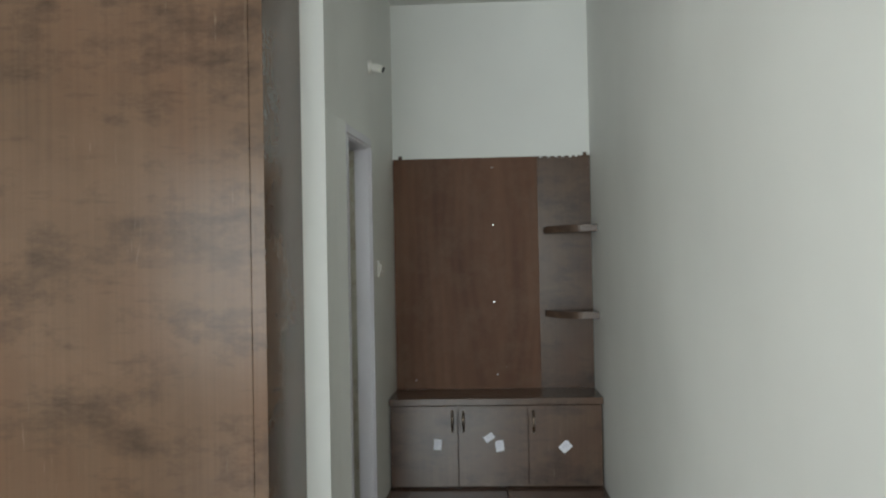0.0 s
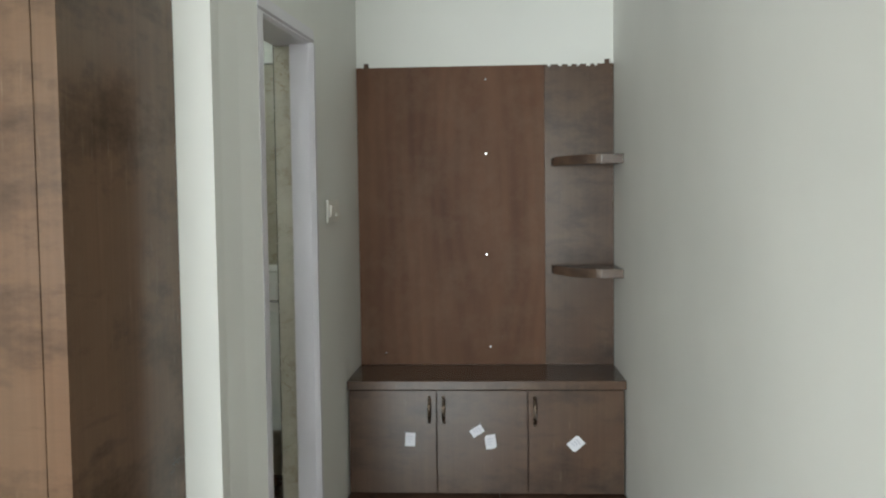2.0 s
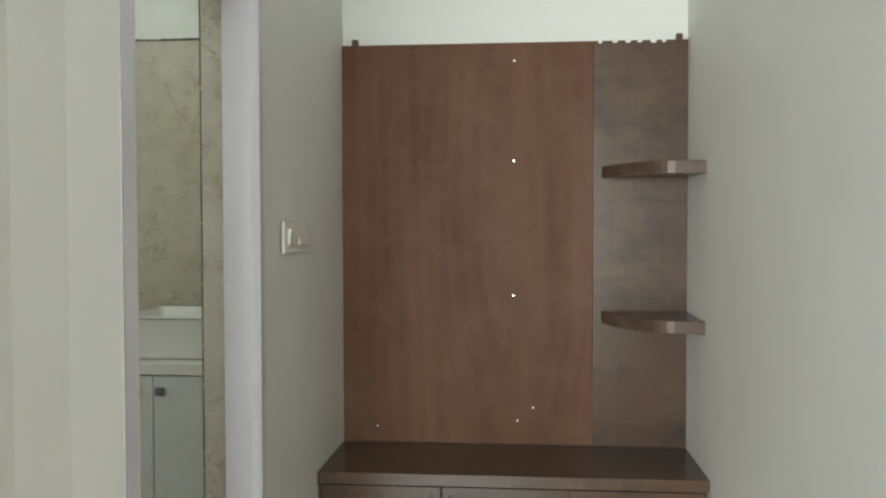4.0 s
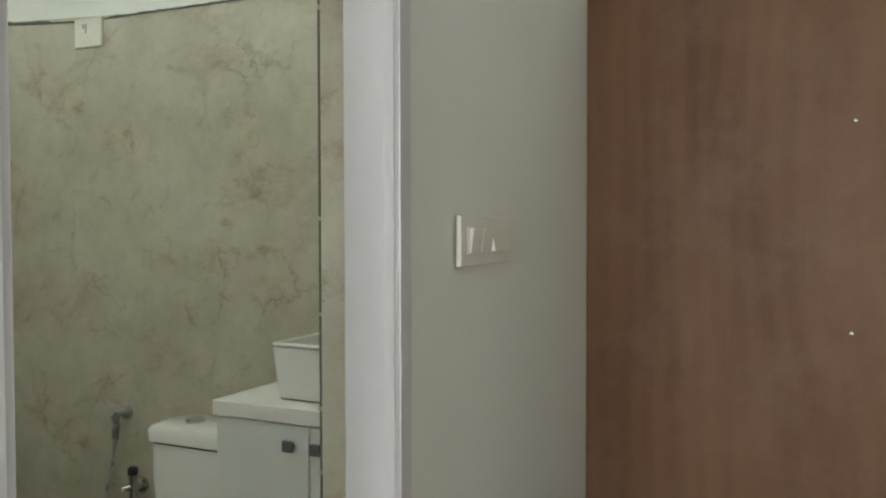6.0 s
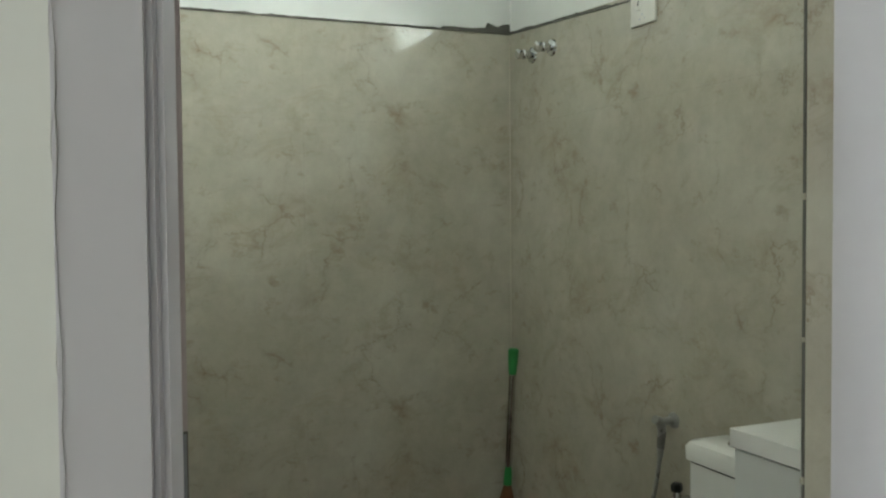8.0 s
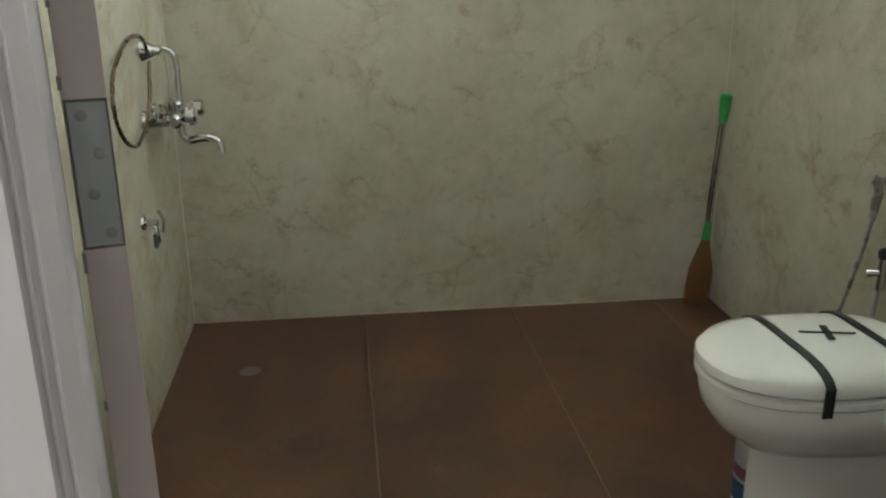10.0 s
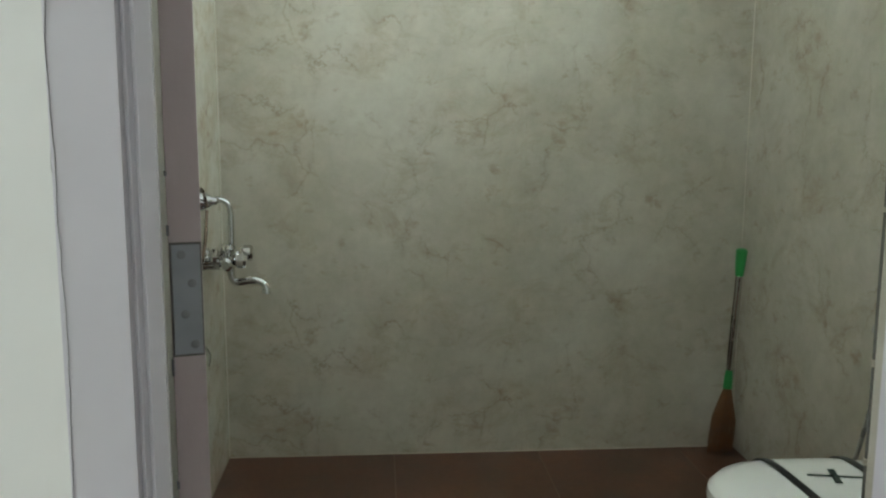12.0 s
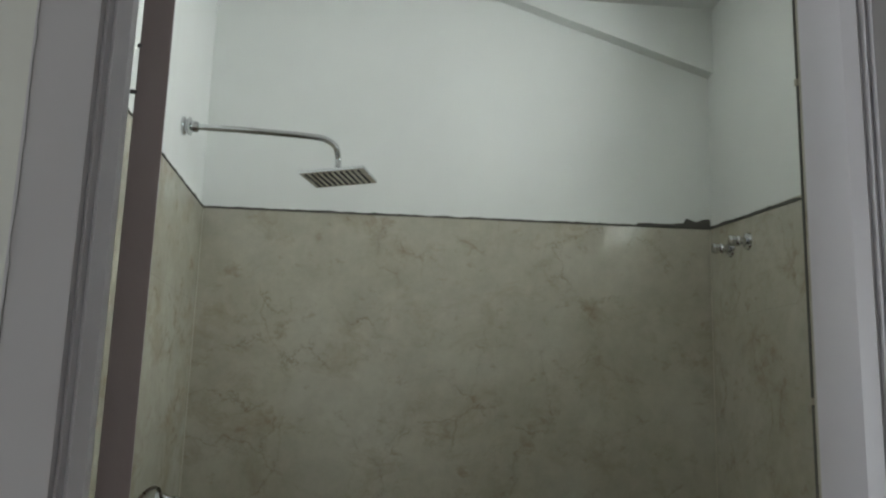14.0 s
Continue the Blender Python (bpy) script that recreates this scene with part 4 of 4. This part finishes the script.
# ---- broom in the corner ----
broom = thing("broom", (-2.68, 6.08, BZ), "soft grass broom with green grips leaning in the corner", "broom")
top, low = Vector((-2.640, 6.112, 0.845)), Vector((-2.682, 6.086, BZ))


def on_broom(z):
    return low.lerp(top, (z - low.z) / (top.z - low.z))


part("grip", tube([on_broom(0.845), on_broom(0.838), on_broom(0.79), on_broom(0.735)], [0.014, 0.023, 0.021, 0.016], 14), GREEN, broom, "bright green plastic grip", True)
part("stick", tube([on_broom(0.735), on_broom(0.34)], 0.0145, 16), CHROME, broom, "shiny metal sleeve", True)
# dark stripes stand in for dark reflections along the shiny sleeve
for a in (200, 285, 340):
    off = Vector((0.0140 * math.cos(radians(a)), 0.0140 * math.sin(radians(a)), 0))
    part("sleeve_reflection", tube([on_broom(0.73) + off, on_broom(0.36) + off], 0.0028, 6), DARKMETAL, broom, "dark stripe painted as a reflection in the sleeve")
part("collar", tube([on_broom(0.345), on_broom(0.31), on_broom(0.262)], [0.013, 0.017, 0.019], 14), GREEN, broom, "green plastic collar", True)
rng = random.Random(2)
bm = bmesh.new()
for k in range(150):
    u, v = rng.uniform(-1, 1), rng.uniform(-1, 1)
    p0 = on_broom(0.268) + Vector((0.010 * u, 0.010 * v, 0))
    p2 = Vector((low.x + 0.026 * v + 0.012, low.y + 0.050 * u - 0.012, BZ + 0.002 + abs(rng.gauss(0, 0.012))))
    p1 = p0.lerp(p2, 0.5) + Vector((0.006 * v, 0.016 * u, 0))
    tube([p0, p1, p2], [0.0022, 0.0020, 0.0008], 4, bm)
part("bristles", bm, STRAW, broom, "brown grass bristles")

# floor waste
drain = thing("floor_drain", (-2.285, 4.312, BZ), "round pale grating of the floor drain", "drain")
part("ring", lathe([(0.036, 0.0), (0.036, 0.002), (0.031, 0.003), (0.028, 0.002), (0.008, 0.002)], (-2.285, 4.312, BZ), "z", 24), STEEL, drain, "", True)

# ---- ragged mortar along the top of the tiles ----


def tile_top(wall, s):
    """Uneven upper line of the tiles; s runs along the wall."""
    if wall == "north":
        return 2.178 - 0.062 * min(1.0, (s - BX0) / 0.9)
    return 2.166 + (0.012 * (s - BY0) / (BY1 - BY0) if wall == "west" else 0.0)


def mortar(name, wall, s0, s1, thick):
    bm = bmesh.new()
    n = int((s1 - s0) / 0.014)
    rows = []
    for k in range(n + 1):
        s = s0 + (s1 - s0) * k / n
        z = tile_top(wall, s)
        h = thick(s) * (0.6 + 0.9 * abs(noise.noise((s * 9, 0.3, 7.0)))) + 0.006 * max(0, noise.noise((s * 40, 2.0, 1.0)))
        d = 0.009 + 0.008 * noise.noise((s * 17, 5.0, 2.0))
        if wall == "west":
            f = lambda o, zz: (BX0 - 0.011 + o, s, zz)
        elif wall == "south":
            f = lambda o, zz: (s, BY0 - 0.011 + o, zz)
        else:
            f = lambda o, zz: (s, BY1 + 0.011 - o, zz)
        rows.append([bm.verts.new(f(0, z - 0.004)), bm.verts.new(f(0.011 + d * 0.5, z - 0.004)), bm.verts.new(f(d + 0.004, z + h)), bm.verts.new(f(0, z + h * 1.15))])
    for a, b in zip(rows, rows[1:]):
        for k in range(4):
            bm.faces.new((a[k], a[(k + 1) % 4], b[(k + 1) % 4], b[k]))
    bmesh.ops.recalc_face_normals(bm, faces=bm.faces[:])
    single(name, bm, CEMENT_AND_SHADE, "ragged dark mortar line above the tiles", "trim", kind="structure")


mortar("trim_mortar_west", "west", BY0, BY1, lambda s: 0.005 + (0.014 if s > 5.85 else 0.0) + (0.022 if s > 6.06 else 0))
mortar("trim_mortar_south", "south", BX0, BX1, lambda s: 0.005)
mortar("trim_mortar_north", "north", BX0, BX1, lambda s: 0.010 if s < -2.0 else 0.003)

# pale grout in the tiled corners and along the foot of the far wall
for nm, lo, hi in (("trim_grout_north", (BX0, BY1 - 0.0035, BZ + 0.004), (BX0 + 0.0035, BY1, 2.15)), ("trim_grout_south", (BX0, BY0, BZ + 0.004), (BX0 + 0.003, BY0 + 0.003, 2.15)),
                   ("trim_grout_foot", (BX0, BY0 + 0.004, BZ), (BX0 + 0.004, BY1 - 0.004, BZ + 0.0035))):
    single(nm, box(*lo, *hi, 0.001), WHITE_GROUT, "thin pale grout line between tiled faces", "trim", kind="structure")

# ---- pieces of floors and walls ----
PIECES = {}


def slab_mesh(key, lo, hi, mat, bevel):
    if key not in PIECES:
        PIECES[key] = put_mesh("tile", box(*lo, *hi, bevel, None, 1), mat)
    return PIECES[key]


def lay(parent, mesh, at):
    ob = new("tile", mesh)
    ob.parent = parent
    ob.location = at
    return ob


def spans(a, b, joints):
    cuts = [a] + sorted(j for j in joints if a + 0.02 < j < b - 0.02) + [b]
    return list(zip(cuts, cuts[1:]))


bed_floor = bpy.data.objects["floor"]
xs = spans(XB, XR, [XR - 0.6 * k for k in range(1, 9)])
for y0, y1 in spans(YB, YE, [5.24 - 0.6 * k for k in range(0, 14)]):
    for x0, x1 in xs:
        if y0 > 3.3 and x1 < -0.2:
            continue
        w, d = round(x1 - x0 - 0.003, 4), round(y1 - y0 - 0.003, 4)
        lay(bed_floor, slab_mesh(("c", w, d), (-w / 2, -d / 2, -0.010), (w / 2, d / 2, 0), CFLOOR, 0.0015), ((x0 + x1) / 2, (y0 + y1) / 2, -0.0015))

bath_floor = bpy.data.objects["floor_bath"]
for y0, y1 in spans(BY0, BY1, [4.724, 5.324, 5.924]):
    for x0, x1 in spans(BX0, -0.2, [-1.25]):
        w, d = round(x1 - x0 - 0.003, 4), round(y1 - y0 - 0.003, 4)
        lay(bath_floor, slab_mesh(("b", w, d), (-w / 2, -d / 2, -0.012), (w / 2, d / 2, 0), BFLOOR, 0.0012), ((x0 + x1) / 2, (y0 + y1) / 2, BZ))
ob = lay(bath_floor, slab_mesh(("sill",), (-0.065, -0.36, -0.010), (0.065, 0.36, 0), BFLOOR, 0.0015), (-0.13, 4.848, BZ + 0.016))

# wall tiles, 600 high and 1200 long, on their beds
COURSES = [0.58, 1.18, 1.78]
single("tile_bed_west", box(BX0 - 0.0115, BY0, BZ - 0.009, BX0 - 0.002, BY1, 2.155), PALE_GROUT, "cream marble-look tiles on the bathroom wall", "wall", kind="structure")
single("tile_bed_north", box(BX0, BY1 + 0.002, BZ - 0.009, WX, BY1 + 0.0115, 2.11), PALE_GROUT, "cream marble-look tiles on the bathroom wall", "wall", kind="structure")
single("tile_bed_south", box(BX0, BY0 - 0.0115, BZ - 0.009, WX, BY0 - 0.002, 2.155), PALE_GROUT, "cream marble-look tiles on the bathroom wall", "wall", kind="structure")


def wall_tiles(wall, parent, a, b, joints):
    g = 0.0002
    for s0, s1 in spans(a, b, joints):
        for z0, z1 in spans(BZ, 2.165, COURSES):
            t0, t1 = (tile_top(wall, s0), tile_top(wall, s1)) if z1 > 2 else (z1, z1)
            own = bmesh.new()
            q = []
            for depth in (-0.0018, 0.0):
                for s, z in ((s0 + g, z0 + g), (s1 - g, z0 + g), (s1 - g, t1 - g), (s0 + g, t0 - g)):
                    ls, lz = s - (s0 + s1) / 2, z - (z0 + z1) / 2
                    q.append(own.verts.new({"west": (depth, ls, lz), "north": (ls, -depth, lz), "south": (ls, depth, lz), "east": (-depth, ls, lz)}[wall]))
            for f in ((0, 1, 2, 3), (4, 5, 6, 7), (0, 1, 5, 4), (1, 2, 6, 5), (2, 3, 7, 6), (3, 0, 4, 7)):
                own.faces.new([q[k] for k in f])
            bmesh.ops.recalc_face_normals(own, faces=own.faces[:])
            c, z = (s0 + s1) / 2, (z0 + z1) / 2
            at = {"west": (BX0, c, z), "north": (c, BY1, z), "south": (c, BY0, z), "east": (BX1, c, z)}[wall]
            lay(parent, put_mesh("tile", own, TILE), at)


wall_tiles("west", bpy.data.objects["tile_bed_west"], BY0, BY1, [5.254])
wall_tiles("north", bpy.data.objects["tile_bed_north"], BX0, BX1, [-1.55, -0.35])
wall_tiles("south", bpy.data.objects["tile_bed_south"], BX0, BX1, [-1.55, -0.35])
bm = box(WX - 0.010, BY0, BZ, WX - 0.0005, FY0, 2.155)
box(WX - 0.010, FY1, BZ, WX - 0.0005, BY1, 2.11, 0, bm)
east = single("tile_bed_east", bm, PALE_GROUT, "cream marble-look tiles beside the bathroom door", "wall", kind="structure")
wall_tiles("east", east, BY0, FY0, [])
wall_tiles("east", east, FY1, BY1, [])
# tiled return of the door reveal
single("trim_reveal", box(-0.2012, YJ1 + 0.0320, 0.0, -0.1328, FY1 - 0.001, DOOR_Z - 0.004), TILE, "narrow cream tile strip in the door reveal", "trim", kind="structure")
